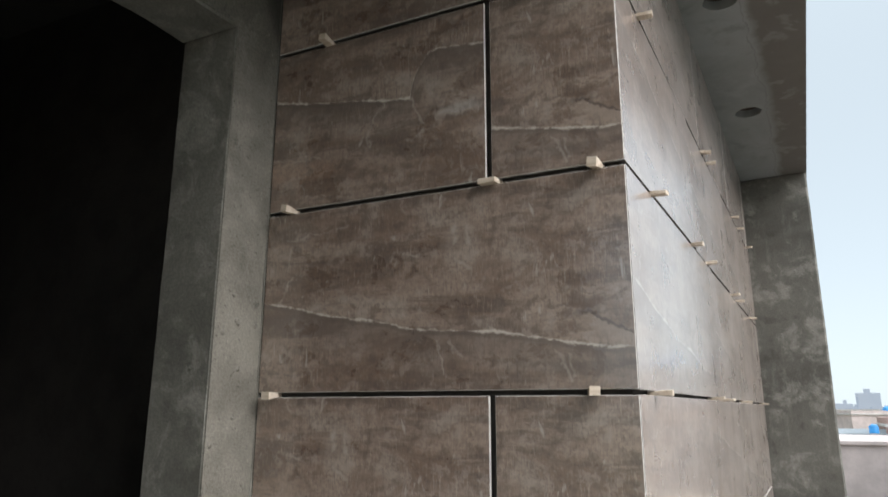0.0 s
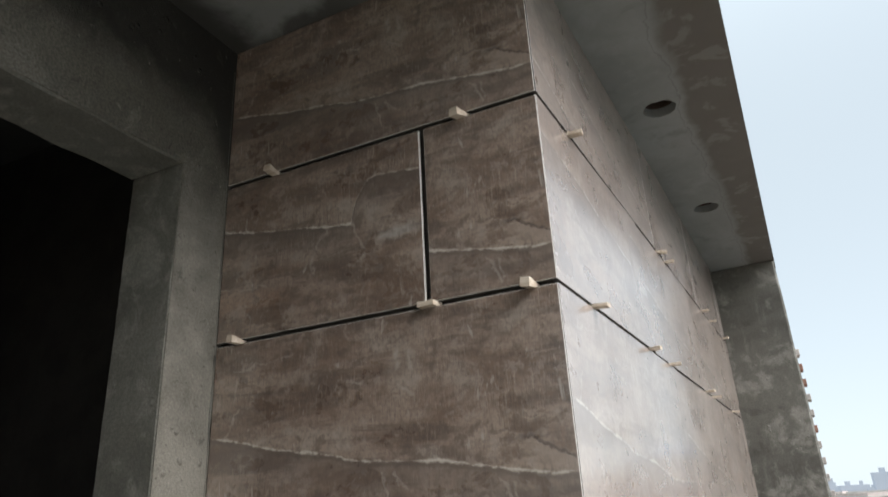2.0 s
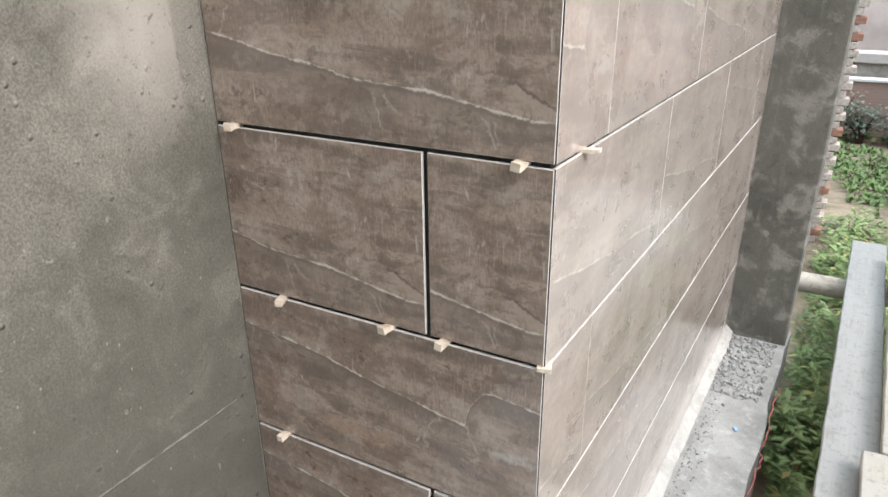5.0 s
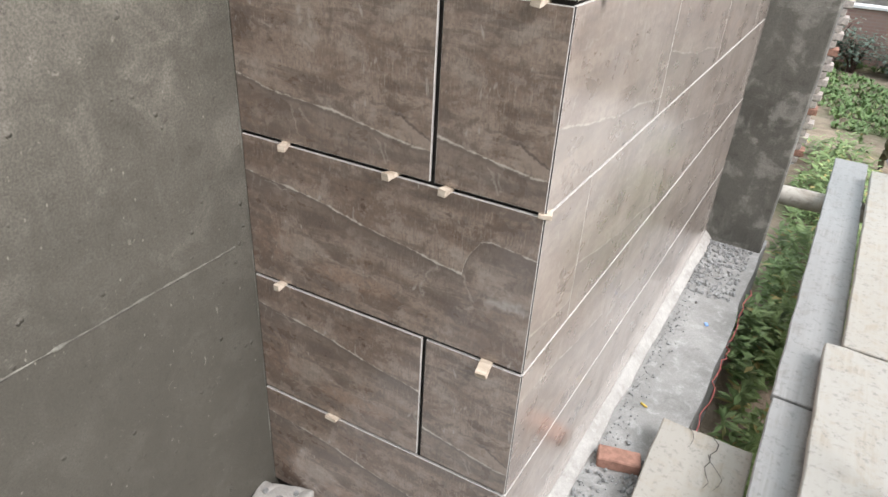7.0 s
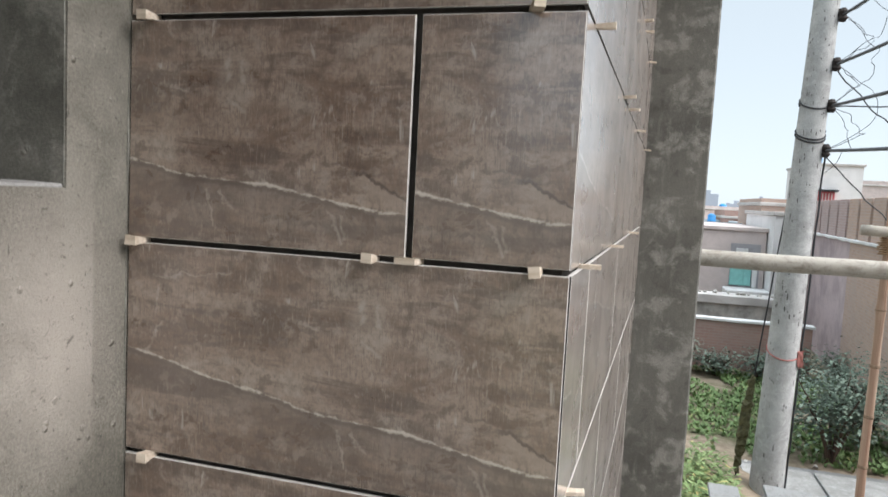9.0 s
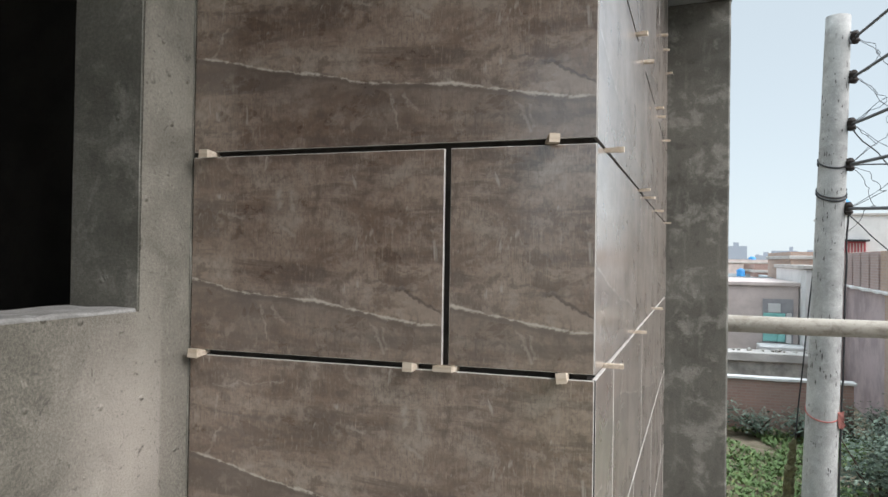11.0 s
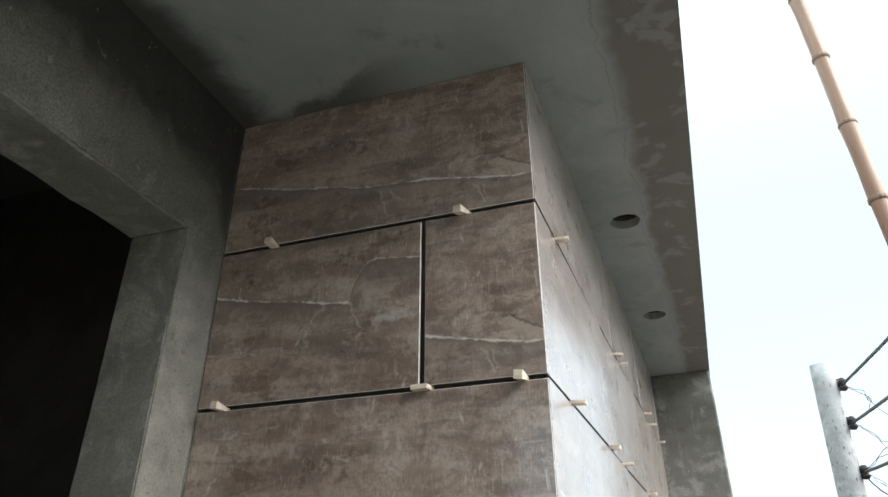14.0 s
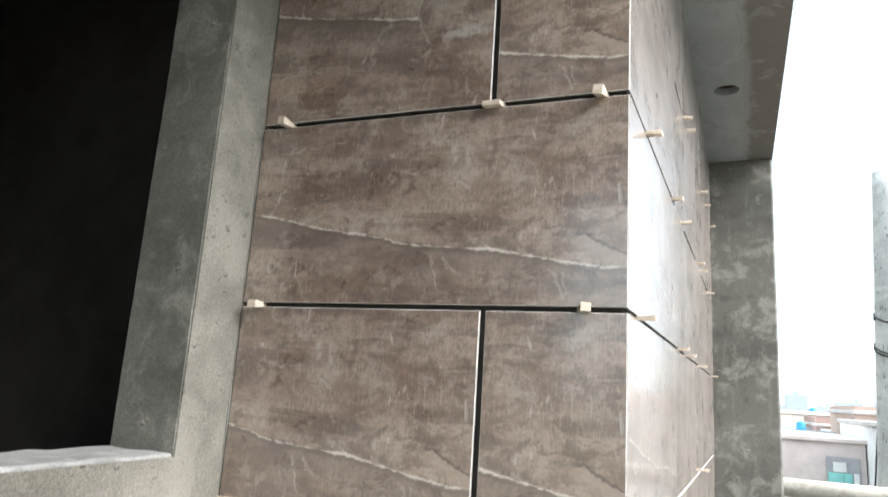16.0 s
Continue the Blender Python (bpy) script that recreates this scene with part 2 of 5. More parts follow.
def plaster_material(name, dark, light, pale, sand=1.0, blotch=(0.55, 0.7, 0.5), scale=1.0, glow=None, bend=0.5, damp=False):
    """Raw cement plaster: sandy grain, trowel clouds and pale lime bloom."""
    g = Graph(name)
    w = g.place("World")
    big = g.noise(w, 1.1 * scale, 6, 0.6, 0.7)
    mid = g.noise(w, 5.5 * scale, 6, 0.62, bend)
    grain = g.noise(w, 120, 4, 0.75)
    grit = g.voronoi(w, 95)
    drag = g.noise(g.place("World", (1, 1, 0.18)), 16, 4, 0.6)
    c = g.mix(g.step(big, 0.32, 0.68), dark, light)
    c = g.mix(g.step(mid, blotch[0], blotch[1], 0, blotch[2]), c, pale)
    c = g.mix(g.step(mid, 0.30, 0.42, 0.5, 0), c, tuple(0.72 * x for x in dark))
    c = g.mix(g.step(drag, 0.52, 0.75, 0, 0.22), c, pale)
    c = g.mix(g.step(grain, 0.40, 0.62, 0.5 * sand, 0), c, tuple(0.45 * x for x in dark))
    c = g.mix(g.step(grit, 0.0, 0.16, 0.4 * sand, 0), c, tuple(min(1, 1.5 * x) for x in pale))
    if glow:
        # pale warm glow of reflected light, painted on the wall near the corner
        x, y, z = g.split(w)
        ny, nz = g.math("MULTIPLY_ADD", mid, 0.22, g.math("SUBTRACT", y, 0.11)), g.math("MULTIPLY_ADD", big, 0.30, g.math("SUBTRACT", z, 0.15))
        dy = g.math("DIVIDE", g.math("SUBTRACT", ny, glow[0]), glow[2])
        dz = g.math("DIVIDE", g.math("SUBTRACT", nz, glow[1]), glow[3])
        r = g.math("SQRT", g.math("ADD", g.math("POWER", dy, 2.0), g.math("POWER", dz, 2.0)))
        c = g.mix(g.math("MULTIPLY", g.step(r, 0.0, 1.0, 0.68, 0), g.step(y, -0.128, -0.112, 1, 0.5)), c, (0.485, 0.435, 0.378))
    if damp:
        x, y, _ = g.split(w)
        out = g.math("SUBTRACT", x, g.math("MULTIPLY", y, 0.0445))
        wave = g.math("ADD", g.math("MULTIPLY", big, 0.16), g.math("MULTIPLY", mid, 0.12))
        shore = g.math("SUBTRACT", g.math("ADD", out, wave), 0.415)
        c = g.mix(g.step(shore, 0.0, 0.06, 0, 0.85), c, (0.120, 0.104, 0.086))
        c = g.mix(g.math("MULTIPLY", g.step(shore, 0.02, 0.05), g.step(g.noise(w, 6.5, 5, 0.6, 0.3), 0.54, 0.62, 0, 0.6)), c, (0.22, 0.213, 0.195))
        c = g.mix(g.step(g.math("ABSOLUTE", shore), 0.0, 0.006, 0.35, 0), c, (0.11, 0.10, 0.09))
        # inner corner painted nearly black, sooty stain and corner shade in one
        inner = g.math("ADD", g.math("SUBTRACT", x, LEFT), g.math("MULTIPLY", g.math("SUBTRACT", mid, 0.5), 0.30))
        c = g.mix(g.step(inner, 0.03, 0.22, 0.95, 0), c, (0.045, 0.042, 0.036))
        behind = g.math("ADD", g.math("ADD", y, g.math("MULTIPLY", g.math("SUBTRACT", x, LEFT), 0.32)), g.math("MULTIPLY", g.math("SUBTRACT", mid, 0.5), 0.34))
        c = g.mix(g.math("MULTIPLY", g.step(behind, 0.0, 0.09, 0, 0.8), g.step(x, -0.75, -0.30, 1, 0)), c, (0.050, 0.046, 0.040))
    if glow:
        # wall darkens towards its foot: darker plaster, with shade painted in
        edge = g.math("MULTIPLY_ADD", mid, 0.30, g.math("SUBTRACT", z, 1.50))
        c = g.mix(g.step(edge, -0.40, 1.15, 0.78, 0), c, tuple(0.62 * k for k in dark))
        # strip beside the window painted paler, for the light it faces
        lit_strip = g.math("MULTIPLY", g.step(y, -0.26, -0.19, 0, 0.36), g.step(z, 4.55, 4.95, 1, 0))
        lit_strip = g.math("MULTIPLY", lit_strip, g.step(z, 2.7, 3.2, 0, 1))
        c = g.mix(g.math("MULTIPLY", lit_strip, g.step(mid, 0.34, 0.60, 0.45, 1.0)), c, (0.370, 0.345, 0.292))
        # near-black top and corner: soot together with painted shade under the soffit
        soot_shade = g.math("ADD", g.math("ADD", z, g.math("MULTIPLY", y, 0.06)), g.math("ADD", g.math("MULTIPLY", g.math("SUBTRACT", mid, 0.5), 0.42), g.math("MULTIPLY", g.math("SUBTRACT", big, 0.5), 0.25)))
        c = g.mix(g.step(soot_shade, 4.92, 5.20, 0, 0.90), c, (0.020, 0.019, 0.016))
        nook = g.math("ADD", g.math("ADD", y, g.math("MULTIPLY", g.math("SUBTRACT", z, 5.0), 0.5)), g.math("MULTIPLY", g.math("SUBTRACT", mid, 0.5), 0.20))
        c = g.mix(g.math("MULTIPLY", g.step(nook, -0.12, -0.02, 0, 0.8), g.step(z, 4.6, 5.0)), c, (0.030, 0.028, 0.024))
        chip = g.math("MULTIPLY", g.step(g.voronoi(g.place("World", (1, 1.6, 0.8)), 21), 0.07, 0.13, 1, 0), g.step(g.noise(w, 9.0, 2), 0.56, 0.60))
        c = g.mix(g.math("MULTIPLY", chip, 0.55), c, tuple(1.15 * k for k in pale))
        fleck = g.noise(w, 48, 5, 0.72)
        c = g.mix(g.step(fleck, 0.58, 0.72, 0, 0.75), c, tuple(0.42 * k for k in dark))
        c = g.mix(g.step(fleck, 0.26, 0.38, 0.45, 0), c, pale)
        dent = g.noise(g.place("World", (1, 1, 0.8)), 20, 6, 0.75, 0.6)
        c = g.mix(g.step(dent, 0.60, 0.68, 0, 0.65), c, tuple(0.5 * k for k in dark))
        c = g.mix(g.step(dent, 0.30, 0.37, 0.55, 0), c, tuple(1.1 * k for k in pale))
    lump = g.step(g.voronoi(g.place("World", (1, 1, 1)), 19), 0.05, 0.22, 1.6, 0)
    trowel = g.noise(g.place("World", (1, 1, 1.5)), 4.0, 3, 0.55, 0.6)
    height = g.math("ADD", g.math("MULTIPLY", grain, 0.6), g.math("ADD", g.math("MULTIPLY", trowel, 1.2), g.math("MULTIPLY", lump, g.step(mid, 0.5, 0.6, 0.0, 0.8))))
    return g.done(c, g.step(mid, 0.3, 0.7, 0.92, 0.8), height, 0.75 * sand, 0.011 if glow else 0.006, spec=0.3)


def wood_material(name, dark, light, across=30.0, along=2.0, dirt=None, axis=0, rough=0.8):
    g = Graph(name)
    s = [across] * 3
    s[axis] = along
    fibre = g.noise(g.place("Object", tuple(s), 13.0), 1.0, 5, 0.65, 0.4)
    knot = g.noise(g.place("Object", (3, 3, 3), 7.0), 1.0, 4, 0.6)
    c = g.mix(g.step(fibre, 0.32, 0.68), dark, light)
    c = g.mix(g.step(knot, 0.60, 0.78, 0, 0.5), c, tuple(0.55 * x for x in dark))
    if dirt:
        smear = g.noise(g.place("World"), 6.0, 6, 0.65, 0.6)
        c = g.mix(g.step(smear, 0.32, 0.56, 0.2, 0.9), c, dirt)
        spot = g.noise(g.place("World"), 26.0, 5, 0.72)
        c = g.mix(g.step(spot, 0.52, 0.68, 0, 0.6), c, tuple(0.5 * x for x in dirt))
    c = g.mix(g.math("MULTIPLY", g.info.outputs["Random"], 0.22), c, dark)
    return g.done(c, rough, fibre, 0.35, 0.004, spec=0.3)


def plain(name, color, rough=0.6, vary=0.25, scale=8.0, metal=0.0, spec=0.4, kind="World"):
    g = Graph(name)
    w = g.place(kind)
    a, b = g.noise(w, scale, 5, 0.6), g.noise(w, scale * 9, 3, 0.6)
    c = g.mix(g.step(a, 0.35, 0.68), color, tuple(x * (1 - vary) for x in color))
    c = g.mix(g.step(b, 0.5, 0.75, 0, 0.35), c, tuple(x * (1 - 1.3 * vary) for x in color))
    return g.done(c, rough, b, 0.15, 0.003, metal, spec)


def leaf_material(name, a, b, dry=None):
    g = Graph(name)
    geo = g.tree.nodes.new("ShaderNodeNewGeometry")
    c = g.mix(geo.outputs["Random Per Island"], a, b)
    n = g.noise(g.place("World"), 2.2, 4, 0.6)
    c = g.mix(g.step(n, 0.45, 0.65, 0, 0.5), c, tuple(0.6 * x for x in a))
    if dry:
        c = g.mix(g.step(geo.outputs["Random Per Island"], 0.93, 0.97), c, dry)
    g.put(g.bsdf.inputs["Subsurface Weight"], 0.0)
    return g.done(c, 0.55, spec=0.35)


def brick_material(name, a, b, mortar=(0.36, 0.33, 0.30), w=0.24, h=0.085):
    g = Graph(name)
    x, y, z = g.split(g.place("World"))
    comb = g.tree.nodes.new("ShaderNodeCombineXYZ")
    g.put(comb.inputs[0], g.math("ADD", x, y))
    g.put(comb.inputs[1], z)
    t = g.tree.nodes.new("ShaderNodeTexBrick")
    g.put(t.inputs["Vector"], comb.outputs[0])
    for k, v in (("Scale", 1.0), ("Mortar Size", 0.009), ("Brick Width", w), ("Row Height", h), ("Bias", 0.0)):
        t.inputs[k].default_value = v
    t.inputs["Color1"].default_value, t.inputs["Color2"].default_value, t.inputs["Mortar"].default_value = (*a, 1), (*b, 1), (*mortar, 1)
    n = g.noise(g.place("World"), 1.2, 6, 0.65, 0.5)
    c = g.mix(g.step(n, 0.42, 0.68, 0, 0.6), t.outputs["Color"], tuple(0.9 * x for x in mortar))
    return g.done(c, 0.9, t.outputs["Fac"], -0.4, 0.006, spec=0.2)


VEIN_A = ((0, 0.297), (0.037, 0.287), (0.13, 0.269), (0.247, 0.243), (0.372, 0.22), (0.469, 0.206), (0.517, 0.191), (0.61, 0.177), (0.755, 0.169), (0.82, 0.163), (0.947, 0.141), (1.019, 0.129), (1.09, 0.115), (1.2, 0.106))
VEIN_B = ((0, 0.468), (0.079, 0.456), (0.274, 0.436), (0.371, 0.419), (0.482, 0.396), (0.605, 0.37), (0.709, 0.357), (0.852, 0.332), (0.944, 0.320), (0.952, 0.363), (0.968, 0.411), (1.002, 0.463), (1.043, 0.473), (1.112, 0.461), (1.19, 0.452))
THREADS_A = ((0.10, 0.47, 0.094, 0.40, 0.007), (0.115, 0.37, 0.06, 0.295, 0.007), (0.646, 0.14, 0.661, 0.055, 0.008), (0.68, 0.145, 0.715, 0.10, 0.008), (0.80, 0.185, 0.823, 0.158, 0.009), (0.995, 0.10, 1.034, 0.03, 0.008), (1.03, 0.09, 1.04, 0.04, 0.006), (0.70, 0.476, 0.703, 0.425, 0.010), (0.74, 0.47, 0.742, 0.42, 0.009), (0.707, 0.38, 0.747, 0.352, 0.010), (0.49, 0.415, 0.58, 0.405, 0.007), (0.08, 0.50, 0.32, 0.515, 0.005))
THREADS_B = ((0.795, 0.17, 0.787, 0.242, 0.009), (0.787, 0.242, 0.853, 0.325, 0.008), (0.948, 0.322, 0.991, 0.22, 0.009), (1.05, 0.25, 1.19, 0.277, 0.012), (0.93, 0.178, 0.985, 0.20, 0.009), (0.10, 0.44, 0.20, 0.43, 0.006), (0.33, 0.20, 0.60, 0.17, 0.006))
CLOUDS_A = ((0.44, 0.40, 0.09, 0.05, 0.75, (0.105, 0.076, 0.060)), (0.27, 0.45, 0.15, 0.035, 0.6, (0.430, 0.352, 0.295)), (0.72, 0.42, 0.08, 0.07, 0.5, (0.440, 0.385, 0.340)), (0.10, 0.52, 0.14, 0.05, 0.7, (0.110, 0.078, 0.062)), (0.95, 0.20, 0.12, 0.05, 0.5, (0.430, 0.350, 0.300)), (0.93, 0.07, 0.16, 0.025, 0.55, (0.330, 0.290, 0.258)), (0.62, 0.09, 0.09, 0.05, 0.5, (0.360, 0.310, 0.275)))
CLOUDS_B = ((1.08, 0.34, 0.14, 0.15, 0.18, (0.375, 0.345, 0.325)), (1.12, 0.255, 0.10, 0.03, 0.7, (0.52, 0.49, 0.465)), (0.42, 0.235, 0.11, 0.04, 0.75, (0.112, 0.082, 0.066)), (0.50, 0.13, 0.28, 0.06, 0.65, (0.350, 0.228, 0.165)), (0.88, 0.17, 0.13, 0.05, 0.65, (0.128, 0.092, 0.074)), (0.12, 0.20, 0.13, 0.12, 0.5, (0.300, 0.190, 0.135)))
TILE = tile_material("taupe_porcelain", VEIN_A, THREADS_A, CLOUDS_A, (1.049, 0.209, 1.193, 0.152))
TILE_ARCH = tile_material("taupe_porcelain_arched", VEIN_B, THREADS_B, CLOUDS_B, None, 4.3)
TILE_EDGE = plain("pale_porcelain_body", (0.68, 0.645, 0.595), 0.7, 0.2, 30)
BED = plain("dark_mortar_bed", (0.085, 0.075, 0.066), 0.95, 0.4, 20)
PLASTER = plaster_material("raw_plaster", (0.132, 0.122, 0.098), (0.215, 0.199, 0.163), (0.325, 0.300, 0.250), 1.0, (0.48, 0.68, 0.55), glow=(-0.22, 2.86, 0.38, 0.52))
REVEAL = plaster_material("smooth_plaster", (0.118, 0.114, 0.095), (0.208, 0.200, 0.168), (0.33, 0.315, 0.27), 0.6, (0.48, 0.66, 0.7), 1.3)
SOFFIT = plaster_material("damp_shaded_soffit", (0.210, 0.211, 0.198), (0.272, 0.274, 0.260), (0.315, 0.316, 0.301), 0.12, (0.52, 0.70, 0.3), 0.75, damp=True)
PILASTER = plaster_material("stained_cement", (0.098, 0.094, 0.080), (0.178, 0.171, 0.147), (0.36, 0.346, 0.305), 0.6, (0.50, 0.66, 0.66), 1.0, bend=0.3)
SLAB = plaster_material("dusty_concrete", (0.24, 0.235, 0.22), (0.37, 0.362, 0.342), (0.49, 0.482, 0.462), 0.6, (0.52, 0.68, 0.5), 2.0)
MORTAR = plaster_material("pale_mortar", (0.36, 0.34, 0.31), (0.47, 0.45, 0.415), (0.56, 0.54, 0.505), 0.4, (0.5, 0.7, 0.5), 4.0)
WEDGE = wood_material("pale_pine", (0.50, 0.40, 0.295), (0.71, 0.62, 0.51), 60, 6)
PLANK_GREY = wood_material("cement_grey_plank", (0.20, 0.19, 0.175), (0.33, 0.325, 0.31), 40, 1.5, (0.295, 0.295, 0.287))
PLANK_WHITE = wood_material("lime_caked_plank", (0.30, 0.26, 0.20), (0.38, 0.345, 0.29), 40, 1.5, (0.37, 0.355, 0.32))
BAMBOO = wood_material("dry_bamboo", (0.33, 0.195, 0.13), (0.50, 0.36, 0.265), 30, 0.7, None, 2, 0.5)
GRAVEL = plain("crushed_stone", (0.34, 0.34, 0.33), 0.9, 0.45, 40)
BRICK = plain("fired_brick", (0.38, 0.205, 0.15), 0.9, 0.35, 25)
BRICK_PALE = plain("dusty_brick", (0.56, 0.49, 0.44), 0.9, 0.35, 25)
EARTH = plain("earth", (0.25, 0.195, 0.14), 0.95, 0.35, 3)
ROPE_RED = plain("red_twine", (0.50, 0.15, 0.13), 0.8, 0.3, 50)
WIRE = plain("weathered_wire", (0.035, 0.035, 0.037), 0.6, 0.3, 20)
CABLE = plain("grey_cable", (0.10, 0.105, 0.11), 0.6, 0.3, 20)
IRON = plain("rusty_iron", (0.10, 0.062, 0.045), 0.8, 0.4, 40)
IRON_DARK = plain("dark_rusty_iron", (0.045, 0.035, 0.030), 0.8, 0.4, 40)
POLE = plaster_material("whitewashed_pole", (0.36, 0.355, 0.34), (0.53, 0.525, 0.505), (0.66, 0.655, 0.63), 0.8, (0.5, 0.7, 0.5), 2.0)
LANE = plaster_material("worn_lane", (0.17, 0.17, 0.164), (0.23, 0.23, 0.224), (0.30, 0.30, 0.294), 0.5, (0.52, 0.68, 0.5), 0.7)
BLACK_BITS = plain("flaked_spots", (0.12, 0.11, 0.105), 0.9, 0.3, 20)


# ---- building blocks ----
def part(name, bm, material, parent=None, label="", smooth=False):
    """Links a bmesh as one mesh object, under a thing or on its own."""
    me = bpy.data.meshes.new(name)
    bm.to_mesh(me)
    bm.free()
    for m in material if isinstance(material, (list, tuple)) else (material,):
        me.materials.append(m)
    if smooth:
        me.polygons.foreach_set("use_smooth", [True] * len(me.polygons))
    ob = new(name, me)
    if parent:
        ob.parent = parent
    if label:
        ob["label"] = label
    return ob


def thing(name, m, label, category, group="", kind=""):
    ob = new(name)
    ob.matrix_world = m
    ob.empty_display_size = 0.1
    return tagged(ob, label, category, group, kind)


def structure(name, bm, material, label, category, m=None):
    ob = tagged(part(name, bm, material), label, category, "", "structure")
    if m is not None:
        ob.matrix_world = m
    return ob


def add_box(bm, x0, x1, y0, y1, z0, z1, bevel=0.0, mat=0):
    out = bmesh.ops.create_cube(bm, size=1)
    for v in out["verts"]:
        v.co = Vector((x0 + (v.co.x + 0.5) * (x1 - x0), y0 + (v.co.y + 0.5) * (y1 - y0), z0 + (v.co.z + 0.5) * (z1 - z0)))
    faces = {f for v in out["verts"] for f in v.link_faces}
    for f in faces:
        f.material_index = mat
    if bevel:
        edges = {e for f in faces for e in f.edges}
        bmesh.ops.bevel(bm, geom=list(edges), offset=bevel, segments=1, profile=0.5, affect="EDGES")
    return bm


def box(*args, **kw):
    return add_box(bmesh.new(), *args, **kw)


def roughen(bm, size, scale=6.0, seed=0.0):
    """Pushes the vertices about by a smooth noise."""
    for v in bm.verts:
        v.co += size * noise.noise_vector(v.co * scale + Vector((seed, 1.7 * seed, -seed)))
    return bm


def cut_up(bm, steps):
    """Slices a mesh along the axes: steps holds (axis, [positions])."""
    for axis, places in steps:
        n = Vector((0, 0, 0))
        n[axis] = 1
        for p in places:
            co = Vector((0, 0, 0))
            co[axis] = p
            bmesh.ops.bisect_plane(bm, geom=bm.verts[:] + bm.edges[:] + bm.faces[:], plane_co=co, plane_no=n)
    return bm


def add_tube(bm, points, radius, sides=8, caps=True):
    """A tube along points; radius is a number or one for each point."""
    pts = [Vector(p) for p in points]
    radii = radius if isinstance(radius, (list, tuple)) else [radius] * len(pts)
    rings, up = [], Vector((0.31, 0.17, 0.93))
    for i, p in enumerate(pts):
        d = (pts[min(i + 1, len(pts) - 1)] - pts[max(i - 1, 0)]).normalized()
        a = d.cross(up)
        if a.length < 1e-3:
            a = d.cross(Vector((1, 0, 0)))
        a.normalize()
        b = d.cross(a)
        rings.append([bm.verts.new(p + radii[i] * (math.cos(2 * math.pi * k / sides) * a + math.sin(2 * math.pi * k / sides) * b)) for k in range(sides)])
    for r0, r1 in zip(rings, rings[1:]):
        for k in range(sides):
            bm.faces.new((r0[k], r0[(k + 1) % sides], r1[(k + 1) % sides], r1[k]))
    if caps:
        bm.faces.new(rings[0][::-1])
        bm.faces.new(rings[-1])
    return bm


def tube(points, radius, sides=8):
    bm = add_tube(bmesh.new(), points, radius, sides)
    bmesh.ops.recalc_face_normals(bm, faces=bm.faces[:])
    return bm


# ---- the building ----
SIDE_TURN = 87.45                      # the long face turns off square by a little
FRONT, SIDE = pose(0, 0, 0), pose(0, 0, 0, 0, 0, SIDE_TURN)
JOINTS = [5.437, 4.833, 4.236, 3.635, 3.041, 2.445, 1.836, 1.218, 0.607, 0.0]
CEILING, FLOOR, GROUND = 5.44, -0.08, -1.0
SIDE_LENGTH = 4.14

wall_front = structure("wall_front", box(LEFT - 0.02, -0.045, 0.026, 0.24, FLOOR, CEILING), BED, "narrow wall clad in large taupe porcelain tiles", "wall")
wall_side = structure("wall_side", box(0.026, SIDE_LENGTH, 0.026, 0.20, FLOOR, CEILING), BED, "long outer wall clad in large taupe porcelain tiles", "wall", SIDE)

# the plastered wall, with the window opening through it
WIN_Y0, WIN_Y1, WIN_Z0, WIN_Z1, THICK = -2.45, -0.209, 3.175, 4.846, 0.235
bm = bmesh.new()
for y0, y1, z0, z1 in ((-5.0, WIN_Y0, FLOOR, CEILING), (WIN_Y1, 0.24, FLOOR, CEILING), (WIN_Y0, WIN_Y1, FLOOR, WIN_Z0), (WIN_Y0, WIN_Y1, WIN_Z1, CEILING)):
    add_box(bm, LEFT - THICK, LEFT, y0, y1, z0, z1)
bmesh.ops.remove_doubles(bm, verts=bm.verts[:], dist=1e-4)
cut_up(bm, [(1, [WIN_Y0, WIN_Y1]), (2, [WIN_Z0, WIN_Z1])])
bmesh.ops.remove_doubles(bm, verts=bm.verts[:], dist=1e-4)
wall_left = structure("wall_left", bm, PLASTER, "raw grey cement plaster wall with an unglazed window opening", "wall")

# plaster lining of the opening: jambs, head and the rough sill
lining = tagged(thing("window_1", FRONT, "unglazed window opening lined with bare grey plaster", "window"), kind="structure")
part("jamb", roughen(roughen(cut_up(box(LEFT - THICK - 0.012, LEFT - 0.0015, WIN_Y1 - 0.002, WIN_Y1 + 0.02, WIN_Z0, WIN_Z1, bevel=0.006), [(2, [WIN_Z0 + 0.04 * i for i in range(1, 42)])]), 0.0012, 3), 0.0012, 21), REVEAL, lining)
part("jamb", box(LEFT - THICK - 0.012, LEFT + 0.003, WIN_Y0 - 0.02, WIN_Y0 + 0.006, WIN_Z0, WIN_Z1, bevel=0.004), REVEAL, lining)
part("head", roughen(cut_up(box(LEFT - THICK - 0.012, LEFT - 0.004, WIN_Y0, WIN_Y1, WIN_Z1 - 0.006, WIN_Z1 + 0.02, bevel=0.006), [(1, [WIN_Y0 + 0.05 * i for i in range(1, 45)])]), 0.005, 9), REVEAL, lining)
sill = cut_up(box(LEFT - THICK - 0.012, LEFT - 0.004, WIN_Y0, WIN_Y1 - 0.005, WIN_Z0 - 0.02, WIN_Z0 + 0.010, bevel=0.006), [(1, [WIN_Y0 + 0.06 * i for i in range(1, 37)]), (0, [LEFT - 0.16, LEFT - 0.08])])
part("window_sill", roughen(sill, 0.008, 13), SLAB, lining, "rough crumbling mortar sill")

